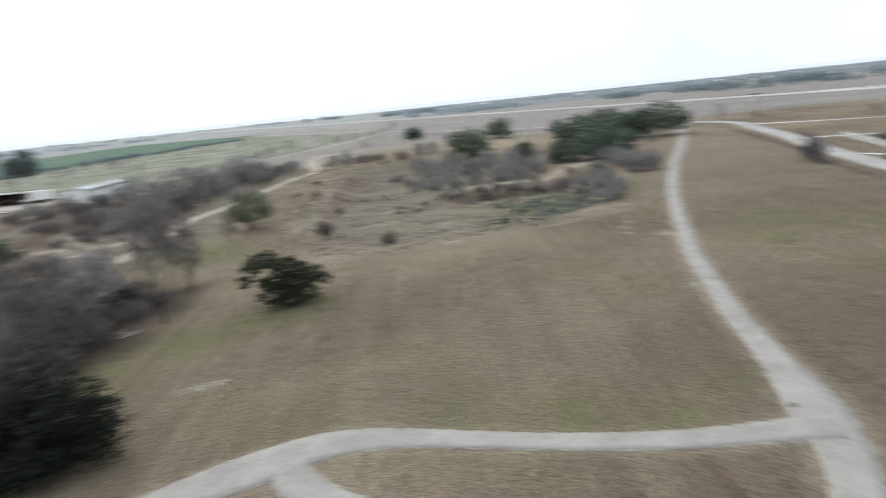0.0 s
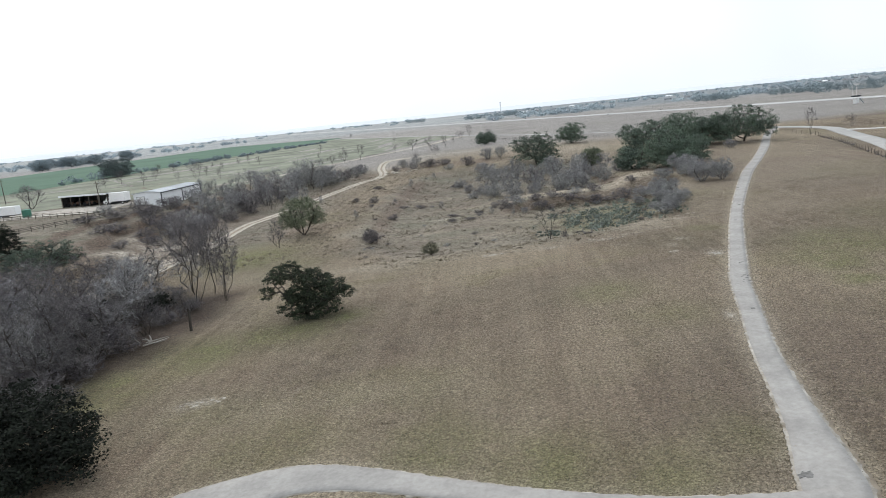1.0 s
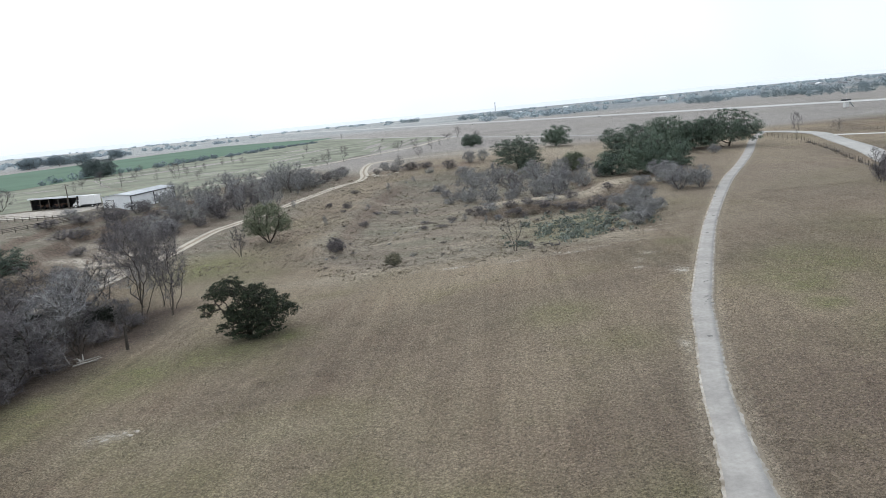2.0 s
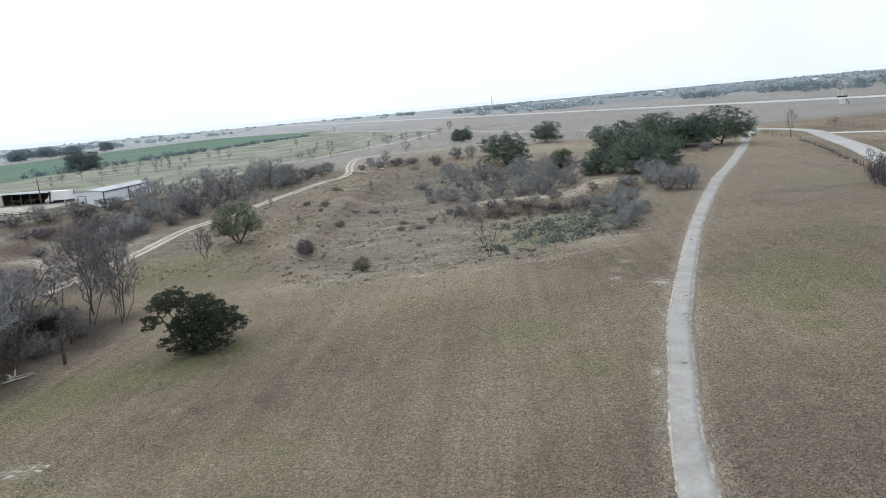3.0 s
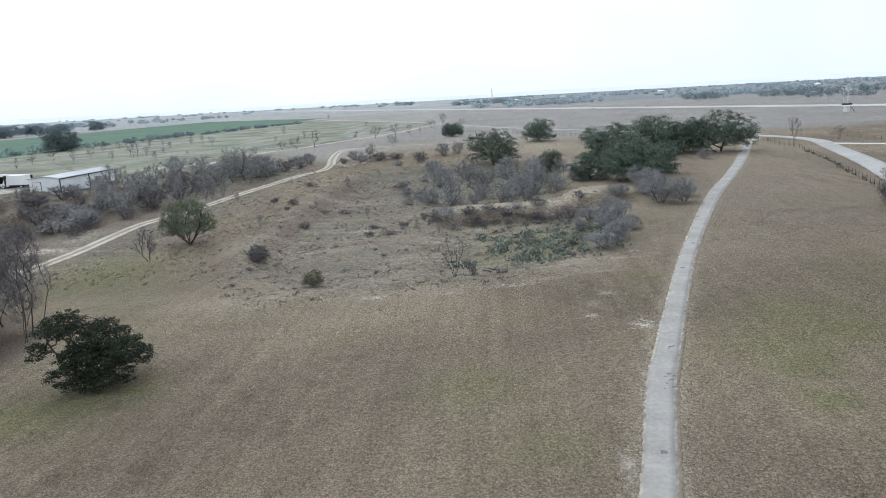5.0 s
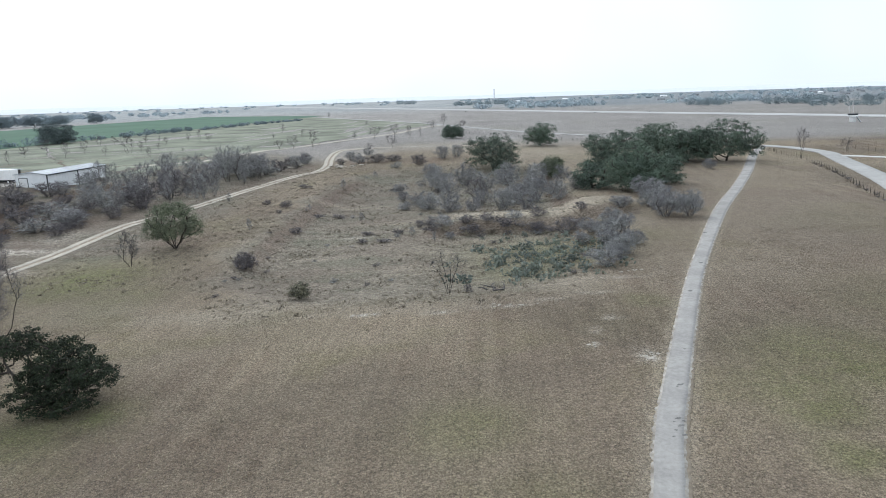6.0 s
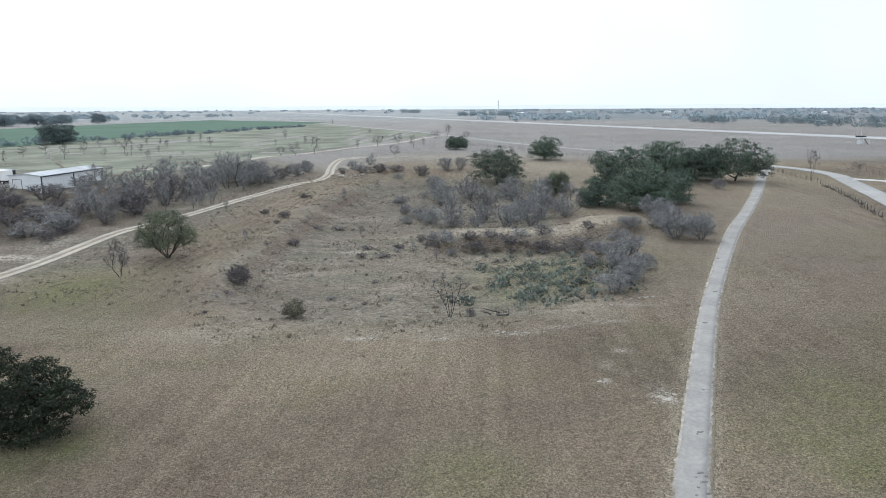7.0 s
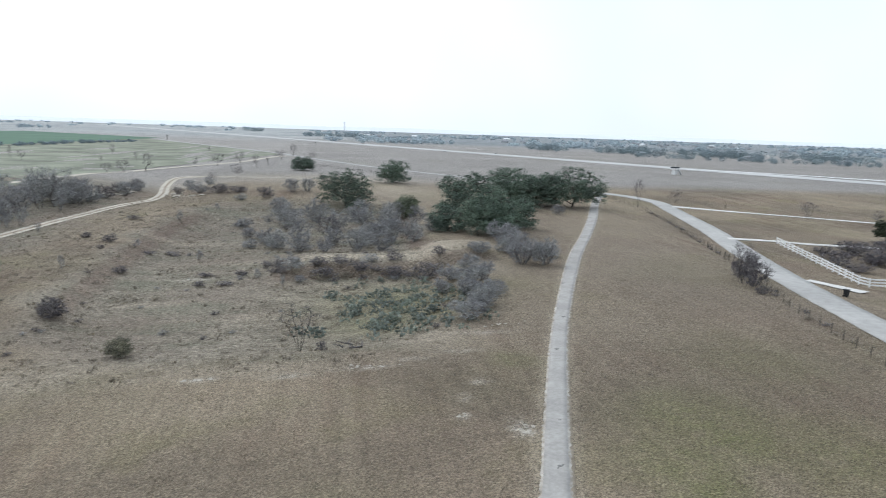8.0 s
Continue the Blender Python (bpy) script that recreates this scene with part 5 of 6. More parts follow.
r = random.Random(40)
hedge = [(-256 + 60 * u + r.uniform(-3, 3), 262 + 340 * u, r.uniform(5, 9), r.uniform(2, 4.2) * (1.3 - 0.5 * u)) for u in [i / 60 for i in range(61)] if r.random() < 0.8]
leafy_stuff("hedgerow", hedge, 0.5, 110, WOOD_HAZED_LEAF, "scrubby hedgerow along the crop field", "hedge", 1)
woods = []
for k in range(300):
    x = r.uniform(195, 520)
    if noise.noise((x * 0.022, 4.0, 1.0)) < -0.08:
        continue
    woods.append((x, 690 - 0.42 * (x - 200) + r.uniform(-14, 60), r.uniform(9, 17), r.uniform(5.5, 11.5)))
for k in range(60):
    x = r.uniform(235, 520)
    woods.append((x, 560 - 0.5 * (x - 235) + r.uniform(-8, 30), r.uniform(5, 12), r.uniform(3, 8)))
for k in range(16):
    woods.append((r.uniform(-275, -225), r.uniform(1860, 1890), r.uniform(16, 26), r.uniform(12, 16)))
for k in range(50):
    woods.append((r.uniform(-90, 36), r.uniform(1270, 1310), r.uniform(10, 18), r.uniform(7, 11)))
leafy_stuff("plain_woods", woods, 0.6, 130, WOOD_HAZED_LEAF, "dark woods at the far side of the airfield", "woods", 2)
woods = []
for row in range(9):
    y = 900 + 240 * row
    for k in range(95):
        x = r.uniform(-0.05, 0.95) * y
        if noise.noise((x * 0.006, row * 3.1, 5.0)) > 0.0:
            woods.append((x, y + r.uniform(-50, 50), r.uniform(10, 24), r.uniform(5, 9.5)))
for k in range(110):
    y = r.uniform(1900, 3700)
    woods.append((r.uniform(-1.2, -0.1) * y, y, r.uniform(18, 45), r.uniform(5, 9)))
for k in range(130):
    woods.append((r.uniform(-950, -560), r.uniform(720, 1400), r.uniform(10, 22), r.uniform(5, 9)))
leafy_stuff("far_woods", woods, 1.6, 72, FAR_HAZED_LEAF, "hazy pale woods and town trees across the plain", "woods", 22)


# ---- prickly pear, weeds, grass ----
def prickly_pear(seed):
    r = np.random.default_rng(seed)
    verts, faces = [], []
    for k in range(16):
        lvl = r.integers(0, 3)
        c = np.array((r.normal(0, 0.32), r.normal(0, 0.32), 0.13 + 0.2 * lvl))
        a = r.uniform(0, math.pi)
        u, w = np.array((math.cos(a), math.sin(a), 0)), np.array((-math.sin(a), math.cos(a), 0))
        up = np.array((r.normal(0, 0.3), r.normal(0, 0.3), 1.0))
        up /= np.linalg.norm(up)
        s, base = r.uniform(0.11, 0.17), len(verts)
        verts += [c - w * 0.025, c + w * 0.025]
        ring = [c + u * math.cos(t) * s * 0.8 + up * math.sin(t) * s for t in np.linspace(0, 2 * math.pi, 9)[:-1]]
        verts += ring
        for i in range(8):
            j = (i + 1) % 8
            faces += [(base, base + 2 + i, base + 2 + j), (base + 1, base + 2 + j, base + 2 + i)]
    root = new("prickly_pear")
    tagged(root, "low grey-green prickly pear cactus clump", "cactus", "prickly pear in the basin")
    tagged(part("padwork", mesh_of("padwork", verts, faces, CACTUS), root), kind="stuff")
    root["spare"] = 1
    return root


PEARS = [prickly_pear(500 + i) for i in range(3)]
r = random.Random(41)
for _ in range(210):
    x, y = r.gauss(-5.5, 5.5), r.gauss(42, 9)
    if -20 < x < 6 and 25 < y < 60:
        s = r.uniform(0.8, 1.9)
        set_out(PEARS[r.randrange(3)], x, y, s, s * 0.8, r.uniform(0, 6.28))


def tufts(name, spots, blades, height, width, mat, label, category, seed):
    """Grass and weeds: tufts of single blades. Rows of (x, y, scale)."""
    r = np.random.default_rng(seed)
    spots = np.array(spots)
    n = len(spots) * blades
    k = np.repeat(np.arange(len(spots)), blades)
    z = np.repeat(np.array([ground_z(x, y) for x, y, _ in spots]), blades)
    s = spots[k, 2]
    a, lean = r.uniform(0, 2 * math.pi, n), r.uniform(0.1, 0.8, n)
    bx, by = spots[k, 0] + r.normal(0, 0.5, n) * width * 3 * s, spots[k, 1] + r.normal(0, 0.5, n) * width * 3 * s
    h = height * s * r.uniform(0.5, 1.2, n)
    ca, sa = np.cos(a), np.sin(a)
    wv = width * s * 0.5
    p0 = np.stack([bx - sa * wv, by + ca * wv, z - 0.02], 1)
    p1 = np.stack([bx + sa * wv, by - ca * wv, z - 0.02], 1)
    p2 = np.stack([bx + ca * lean * h, by + sa * lean * h, z + h], 1)
    verts = np.stack([p0, p1, p2], 1).reshape(-1, 3)
    tagged(new(name, mesh_of(name, verts, np.arange(n * 3).reshape(-1, 3), mat)), label, category, kind="stuff")


r = random.Random(42)
spots = []
while len(spots) < 6500:
    x, y = r.uniform(-80, 8), r.uniform(16, 165)
    q = ((x + 24) / 31) ** 4 + ((y - 84) / 68) ** 4
    if (q < 1.05 or (x < -50 and y > 30)) and noise.noise((x * 0.12, y * 0.12, 2)) > -0.18 + r.uniform(-0.3, 0.3):
        spots.append((x, y, r.uniform(0.5, 1.4) + (0.9 if r.random() < 0.05 else 0)))
tufts("weeds", spots, 12, 0.17, 0.085, WEED, "dry brown weeds and bunch grass in the basin", "weeds", 3)
spots = []
while len(spots) < 100000:
    x, y = r.uniform(-70, 48), -66 + 112 * r.random() ** 1.35
    if (y > 22 and x < 3) or x < -58 - 0.3 * y:
        continue
    if noise.noise((x * 0.35, y * 0.35, 4)) > r.uniform(-1.6, 0.2):
        spots.append((x, y, r.uniform(0.6, 1.25)))
trail = catmull(MAIN_PATH, 1.0)
loop = np.concatenate([catmull(LOOP_PATH, 1.0), catmull(RETURN_PATH, 1.0)])
places = np.array(spots)
clear = np.ones(len(places), bool)
for line, share, least in ((trail, 0.0, 1.9), (loop, 0.55, 0.4)):
    for k in range(0, len(places), 4000):
        q = places[k:k + 4000]
        gap = (line[None, :, 0] - q[:, None, 0]) ** 2 + (line[None, :, 1] - q[:, None, 1]) ** 2 - (line[None, :, 2] * share) ** 2
        clear[k:k + 4000] &= gap.min(1) > least
tufts("grass", places[clear], 2, 0.1, 0.07, BLADE, "short dry mown grass of the meadow", "grass", 4)


# ---- farm buildings ----
def gable_shed():
    root = thing("metal_shed", -118.4, 102.1, -4, "white sheet-metal shed with dark trim behind scrub", "building")
    w, l, e, rdg = 8.4, 22.4, 3.95, 4.5
    bm = bmesh.new()
    t = 0.15
    for x0, x1, y0, y1 in ((-w, -w + t, 0, l), (-t, 0, 0, l)):
        box(bm, x0, x1, y0, y1, 0, e)
    for y0 in (0, l - t):
        f = [bm.verts.new((x, y0 + dy, z)) for dy in (0, t) for x, z in ((-w + t, 0), (-t, 0), (-t, e), (-w / 2, rdg - 0.12), (-w + t, e))]
        bm.faces.new(f[4::-1])
        bm.faces.new(f[5:])
        for i in range(5):
            j = (i + 1) % 5
            bm.faces.new((f[i], f[j], f[j + 5], f[i + 5]))
    part("wall", from_bm("wall", bm, WHITE_METAL), root)
    for i, (x0, x1, z0, z1) in enumerate(((-w - 0.3, -w / 2, e, rdg), (-w / 2, 0.3, rdg, e))):
        bm = bmesh.new()
        vs = [bm.verts.new((x, y, z + dz)) for dz in (0, 0.12) for x, z, y in ((x0, z0, -0.3), (x1, z1, -0.3), (x1, z1, l + 0.3), (x0, z0, l + 0.3))]
        for fidx in ((3, 2, 1, 0), (4, 5, 6, 7), (0, 1, 5, 4), (1, 2, 6, 5), (2, 3, 7, 6), (3, 0, 4, 7)):
            bm.faces.new([vs[k] for k in fidx])
        roof = part("roof", from_bm("roof", bm, ROOF_METAL), root, "low-pitched pale metal roof")
        for k in range(24):
            y = -0.2 + k * (l + 0.4) / 23
            bm = bmesh.new()
            vs = [bm.verts.new((x, yy, z + dz)) for dz in (0.12, 0.17) for x, z, yy in ((x0, z0, y - 0.03), (x1, z1, y - 0.03), (x1, z1, y + 0.03), (x0, z0, y + 0.03))]
            for fidx in ((4, 5, 6, 7), (0, 1, 5, 4), (1, 2, 6, 5), (2, 3, 7, 6), (3, 0, 4, 7)):
                bm.faces.new([vs[q] for q in fidx])
            part("roof_seam", from_bm("roof_seam", bm, ROOF_METAL), roof)
    for y in (0.0, l / 2, l):
        part("corner_trim", box_mesh("corner_trim", DARK_TRIM, -0.02, 0.14, y - 0.12, y + 0.12, 0, e), root, "dark grey corner post")
    part("eave_trim", box_mesh("eave_trim", DARK_TRIM, 0.02, 0.34, -0.25, l + 0.25, e - 0.2, e - 0.02), root, "dark grey eave")
    d = part("door", box_mesh("door", WHITE_PAINT, -7.4, -5.2, -0.08, -0.005, 0.05, 3.1, 0.02), root, "tall pale roll-up door")
    part("door_frame", box_mesh("door_frame", DARK_TRIM, -7.5, -7.4, -0.1, -0.004, 0, 3.2), d)
    part("door_frame", box_mesh("door_frame", DARK_TRIM, -5.2, -5.1, -0.1, -0.004, 0, 3.2), d)
    part("door_frame", box_mesh("door_frame", DARK_TRIM, -7.4, -5.2, -0.1, -0.004, 3.1, 3.2), d)
    for k in range(22):
        y = 0.5 + k
        part("wall_rib", box_mesh("wall_rib", WHITE_METAL, 0.0, 0.04, y - 0.04, y + 0.04, 0.05, e - 0.25), root)


gable_shed()


def open_shed():
    root = thing("open_shed", -140.6, 113.0, -17, "long open-fronted dark shed with a pale roof edge", "building")
    l, d, h = 19.0, 8.0, 3.5
    part("back_wall", box_mesh("back_wall", DARK_INSIDE, -l, 0, d - 0.15, d, 0, h - 0.6), root)
    part("side_wall", box_mesh("side_wall", DARK_INSIDE, -l - 0.15, -l, 0, d, 0, h - 0.5), root)
    part("side_wall", box_mesh("side_wall", DARK_INSIDE, 0, 0.15, 0, d, 0, h - 0.5), root)
    bm = bmesh.new()
    vs = [bm.verts.new((x, y, z)) for z0 in (0, 0.2) for x, y, z in ((-l - 0.4, -0.6, h + z0), (0.4, -0.6, h + z0), (0.4, d + 0.4, h - 0.7 + z0), (-l - 0.4, d + 0.4, h - 0.7 + z0))]
    for f in ((3, 2, 1, 0), (4, 5, 6, 7), (0, 1, 5, 4), (1, 2, 6, 5), (2, 3, 7, 6), (3, 0, 4, 7)):
        bm.faces.new([vs[k] for k in f])
    part("roof", from_bm("roof", bm, ROOF_METAL), root, "pale sloping metal roof")
    part("fascia", box_mesh("fascia", WHITE_METAL, -l - 0.4, 0.4, -0.68, -0.6, h - 0.25, h + 0.24), root, "white roof edge")
    for k in range(6):
        x = -l + 0.1 + k * (l - 0.2) / 5
        part("post", box_mesh("post", TIMBER, x - 0.1, x + 0.1, -0.1, 0.1, 0, h - 0.02), root)
    return root


open_shed()


def farm_machine(x, y, rz, big, label):
    root = thing("farm_machine", x, y, rz, label, "machinery", "machinery in the open shed")
    part("body", box_mesh("body", RUST, -1.0 * big, 1.0 * big, -0.5 * big, 0.5 * big, 0.6, 0.6 + 0.8 * big, 0.1), root)
    part("hood", box_mesh("hood", RUST, 0.3 * big, 1.5 * big, -0.35 * big, 0.35 * big, 0.6, 0.6 + 0.45 * big, 0.08), root)
    part("seat", box_mesh("seat", RUBBER, -0.6 * big, -0.2 * big, -0.25, 0.25, 0.6 + 0.8 * big, 0.9 + 0.8 * big, 0.05), root)
    for wx in (-0.7, 1.1):
        for wy in (-0.6, 0.6):
            bm = bmesh.new()
            rad = 0.6 if wx < 0 else 0.4
            cyl(bm, 0, 0, -0.14, 0.14, rad, rad, 12)
            bmesh.ops.rotate(bm, verts=bm.verts, matrix=Matrix.Rotation(radians(90), 3, "X"))
            bmesh.ops.translate(bm, verts=bm.verts, vec=(wx * big, wy * big, rad))
            part("wheel", from_bm("wheel", bm, RUBBER), root)


for i, (dx, rz) in enumerate(((-16.5, 20), (-13, 100), (-9.5, -15), (-6.4, 70))):
    a = radians(-17)
    farm_machine(-142.4 + dx * math.cos(a) + 2.2 * math.sin(-a), 113.6 + dx * math.sin(a) + 2.6 * math.cos(a), rz, 0.9 + 0.15 * (i % 2), "rusty farm implement parked under the open shed" if i % 2 else "small rusty tractor parked under the open shed")


def wheel_set(root, xs, half, rad):
    for wx in xs:
        for wy in (-half, half):
            bm = bmesh.new()
            cyl(bm, 0, 0, -0.13, 0.13, rad, rad, 14)
            bmesh.ops.rotate(bm, verts=bm.verts, matrix=Matrix.Rotation(radians(90), 3, "X"))
            bmesh.ops.translate(bm, verts=bm.verts, vec=(wx, wy, rad))
            wheel = part("wheel", from_bm("wheel", bm, RUBBER), root)
            bm = bmesh.new()
            cyl(bm, 0, 0, -0.15, 0.15, rad * 0.55, rad * 0.55, 10)
            bmesh.ops.rotate(bm, verts=bm.verts, matrix=Matrix.Rotation(radians(90), 3, "X"))
            bmesh.ops.translate(bm, verts=bm.verts, vec=(wx, wy, rad))
            part("rim", from_bm("rim", bm, WHITE_PAINT), wheel)


def box_truck():
    root = thing("box_truck", -137.6, 113.6, -8, "white box truck parked beside the open shed", "truck")
    part("cargo_box", box_mesh("cargo_box", WHITE_PAINT, -2.2, 3.2, -1.2, 1.2, 0.95, 3.5, 0.05), root)
    bm = bmesh.new()
    prof = [(-4.6, 0.55), (-2.3, 0.55), (-2.3, 2.3), (-3.3, 2.3), (-3.75, 1.5), (-4.6, 1.35)]
    lo, hi = [bm.verts.new((x, -1.0, z)) for x, z in prof], [bm.verts.new((x, 1.0, z)) for x, z in prof]
    bm.faces.new(lo)
    bm.faces.new(hi[::-1])
    for i in range(6):
        j = (i + 1) % 6
        bm.faces.new((lo[j], lo[i], hi[i], hi[j]))
    cab = part("cab", from_bm("cab", bm, WHITE_PAINT), root)
    part("side_window", box_mesh("side_window", GLASS_DARK, -3.25, -2.5, -1.02, -1.0, 1.5, 2.15), cab)
    part("windscreen", box_mesh("windscreen", GLASS_DARK, -3.72, -3.4, -0.9, 0.9, 1.55, 2.2), cab)
    part("bumper", box_mesh("bumper", DARK_TRIM, -4.75, -4.6, -1.0, 1.0, 0.4, 0.7), root)
    part("chassis", box_mesh("chassis", DARK_TRIM, -2.3, 3.1, -0.5, 0.5, 0.6, 0.94), root)
    wheel_set(root, (-3.7, 1.9), 0.92, 0.48)


box_truck()


def white_trailer():
    root = thing("trailer", -168, 103.4, -4, "long white enclosed trailer parked in the farmyard", "trailer")
    part("body", box_mesh("body", WHITE_PAINT, -6.2, 6.2, -1.25, 1.25, 0.75, 3.2, 0.12), root)
    part("rail", box_mesh("rail", DARK_TRIM, -6.1, 6.1, -1.1, 1.1, 0.55, 0.74), root)
    part("door", box_mesh("door", WHITE_METAL, 6.2, 6.24, -1.1, 1.1, 0.85, 3.05), root)
    part("hitch", box_mesh("hitch", DARK_TRIM, -7.4, -6.2, -0.1, 0.1, 0.55, 0.7), root)
    wheel_set(root, (0.5, 1.5), 1.12, 0.4)


white_trailer()


def green_tank():
    root = thing("water_tank", -156.6, 99.2, 0, "faded green ribbed water tank in the farmyard", "tank")
    bm = bmesh.new()
    cyl(bm, 0, 0, 0, 2.1, 1.15, 1.15, 20)
    body = part("body", from_bm("body", bm, GREEN_PAINT), root)
    for z in (0.4, 0.9, 1.4, 1.9):
        bm = bmesh.new()
        cyl(bm, 0, 0, z, z + 0.08, 1.19, 1.19, 20)
        part("hoop", from_bm("hoop", bm, GREEN_PAINT), body)
    bm = bmesh.new()
    cyl(bm, 0, 0, 2.1, 2.35, 1.15, 0.3, 20)
    part("lid", from_bm("lid", bm, GREEN_PAINT), root)


green_tank()


def utility_pole(x, y, h, label):
    root = thing("utility_pole", x, y, 20, label, "pole", "utility poles")
    bm = bmesh.new()
    cyl(bm, 0, 0, -0.3, h, 0.17, 0.11, 10)
    part("pole", from_bm("pole", bm, TIMBER), root)
    part("crossarm", box_mesh("crossarm", TIMBER, -0.9, 0.9, -0.2, -0.11, h - 0.7, h - 0.58), root)
    for dx in (-0.8, 0.0, 0.8):
        bm = bmesh.new()
        cyl(bm, dx, -0.155, h - 0.58, h - 0.4, 0.05, 0.03, 8)
        part("insulator", from_bm("insulator", bm, WHITE_PAINT), root)


utility_pole(-209, 160, 9.4, "tall weathered timber utility pole in the pasture")
utility_pole(-143.2, 112.9, 7.4, "timber utility pole before the open shed")


# ---- fences ----
def along(pts, step):
    """Evenly spaced places along a line of corners, with their headings."""
    out, left = [], 0.0
    for (x0, y0), (x1, y1) in zip(pts, pts[1:]):
        l = math.hypot(x1 - x0, y1 - y0)
        d = left
        while d < l:
            out.append((x0 + (x1 - x0) * d / l, y0 + (y1 - y0) * d / l))
            d += step
        left = d - l
    out.append(pts[-1])
    return out


def rail_fence(name, pts, step, h, rails, mat, label, post=0.12, thick=0.05, wide=0.15):
    root = tagged(new(name), label, "fence")
    places = along(pts, step)
    pm = box_mesh("post", mat, -post / 2, post / 2, -post / 2, post / 2, -0.2, h + 0.05, 0.015)
    for x, y in places:
        p = part("post", pm, root)
        p.matrix_basis = pose(x, y, ground_z(x, y), 0, 0, 20)
    for (x0, y0), (x1, y1) in zip(places, places[1:]):
        a, b = np.array((x0, y0, ground_z(x0, y0))), np.array((x1, y1, ground_z(x1, y1)))
        d = b - a
        l = np.linalg.norm(d)
        if l < 0.3:
            continue
        n = np.array((-d[1], d[0], 0)) / math.hypot(d[0], d[1]) * thick / 2
        for z in rails:
            bm = bmesh.new()
            vs = [bm.verts.new(tuple(q + s * n + np.array((0, 0, z + dz)))) for dz in (-wide / 2, wide / 2) for q, s in ((a, -1), (b, -1), (b, 1), (a, 1))]
            for f in ((3, 2, 1, 0), (4, 5, 6, 7), (0, 1, 5, 4), (1, 2, 6, 5), (2, 3, 7, 6), (3, 0, 4, 7)):
                bm.faces.new([vs[i] for i in f])
            part("rail", from_bm("rail", bm, mat), root)
    return root


rail_fence("board_fence", [(73.6, 78.2), (61.2, 40.2), (64.5, 39.3), (82, 37)], 2.4, 1.35, (0.35, 0.78, 1.2), WHITE_PAINT, "white three-rail board fence beside the gravel road", 0.16, 0.06, 0.2)
rail_fence("pipe_fence", [(-134, 53), (-126.5, 66), (-119, 78)], 2.6, 1.25, (0.45, 0.8, 1.15), TIMBER, "dark weathered rail fence round the farm paddock", 0.14, 0.07, 0.12)
rail_fence("pipe_fence", [(-172, 94), (-152, 92.5), (-129, 86.5)], 2.6, 1.1, (0.5, 0.95), TIMBER, "dark weathered rail fence before the farmyard", 0.14, 0.07, 0.1)


def wire_fence(pts, step, label):
    root = tagged(new("wire_fence"), label, "fence")
    places = along(pts, step)
    rr = random.Random(9)
    bm = bmesh.new()
    cyl(bm, 0, 0, -0.2, 1.15, 0.055, 0.05, 7)
    pm = from_bm("post", bm, TIMBER)
    for x, y in places:
        p = part("post", pm, root)
        p.matrix_basis = pose(x, y, ground_z(x, y), rr.uniform(-5, 5), rr.uniform(-5, 5), 0)
    for z in (0.4, 0.75, 1.1):
        segs = [(np.array((a[0], a[1], ground_z(*a) + z)), np.array((b[0], b[1], ground_z(*b) + z)), 0.008, 0.008) for a, b in zip(places, places[1:])]
        v, f = tube_rows(segs, 3)
        part("wire", mesh_of("wire", v, f, DARK_TRIM), root)


wire_fence([(70, 152), (71.5, 135), (68.6, 122.5), (64.9, 106.7), (58.1, 82.5), (52.5, 61), (47, 44), (41.8, 29.2), (40, 21.5), (36, 5)], 2.7, "old timber post and wire fence between meadow and road")
wire_fence([(68, 166), (71, 156)], 2.0, "short run of timber posts at the trail's end")
wire_fence([(95, 158), (97, 150), (100, 141)], 2.5, "few timber posts beside the side track")
wire_fence([(-40, 312), (-8, 256), (40, 176)], 3.4, "far post and wire fence along the road")
r = random.Random(64)
for x, y in along([(69.4, 128), (64.9, 106.7), (58.1, 82.5), (52.5, 61), (47, 44), (41.8, 29.2), (39, 16)], 3.1):
    w = r.uniform(0.9, 2.0)
    set_out(LOW_BRUSH[r.randrange(2)], x + r.uniform(-0.6, 0.9), y + r.uniform(-1, 1), w, r.uniform(0.35, 0.8), r.uniform(0, 6.28), "dry brush along the wire fence")


# ---- roadside bin, airfield stand, far town ----
def wheelie_bin():
    root = thing("wheelie_bin", 53.9, 34.6, 25, "black plastic wheelie bin at the roadside", "bin")
    bm = bmesh.new()
    box(bm, -0.28, 0.28, -0.32, 0.32, 0.05, 0.98, 0.03)
    for v in bm.verts:
        if v.co.z < 0.5:
            v.co.x *= 0.82
            v.co.y *= 0.82
    part("body", from_bm("body", bm, BLACK_PLASTIC), root)
    part("lid", box_mesh("lid", BLACK_PLASTIC, -0.31, 0.31, -0.36, 0.36, 0.985, 1.06, 0.02), root)
    part("handle", box_mesh("handle", BLACK_PLASTIC, -0.25, 0.25, 0.37, 0.42, 0.92, 0.97), root)
    for s in (-0.24, 0.24):
        bm = bmesh.new()
        cyl(bm, 0, 0, -0.04, 0.04, 0.1, 0.1, 10)
        bmesh.ops.rotate(bm, verts=bm.verts, matrix=Matrix.Rotation(radians(90), 3, "Y"))
        bmesh.ops.translate(bm, verts=bm.verts, vec=(s, 0.26, 0.1))
        part("wheel", from_bm("wheel", bm, RUBBER), root)


wheelie_bin()


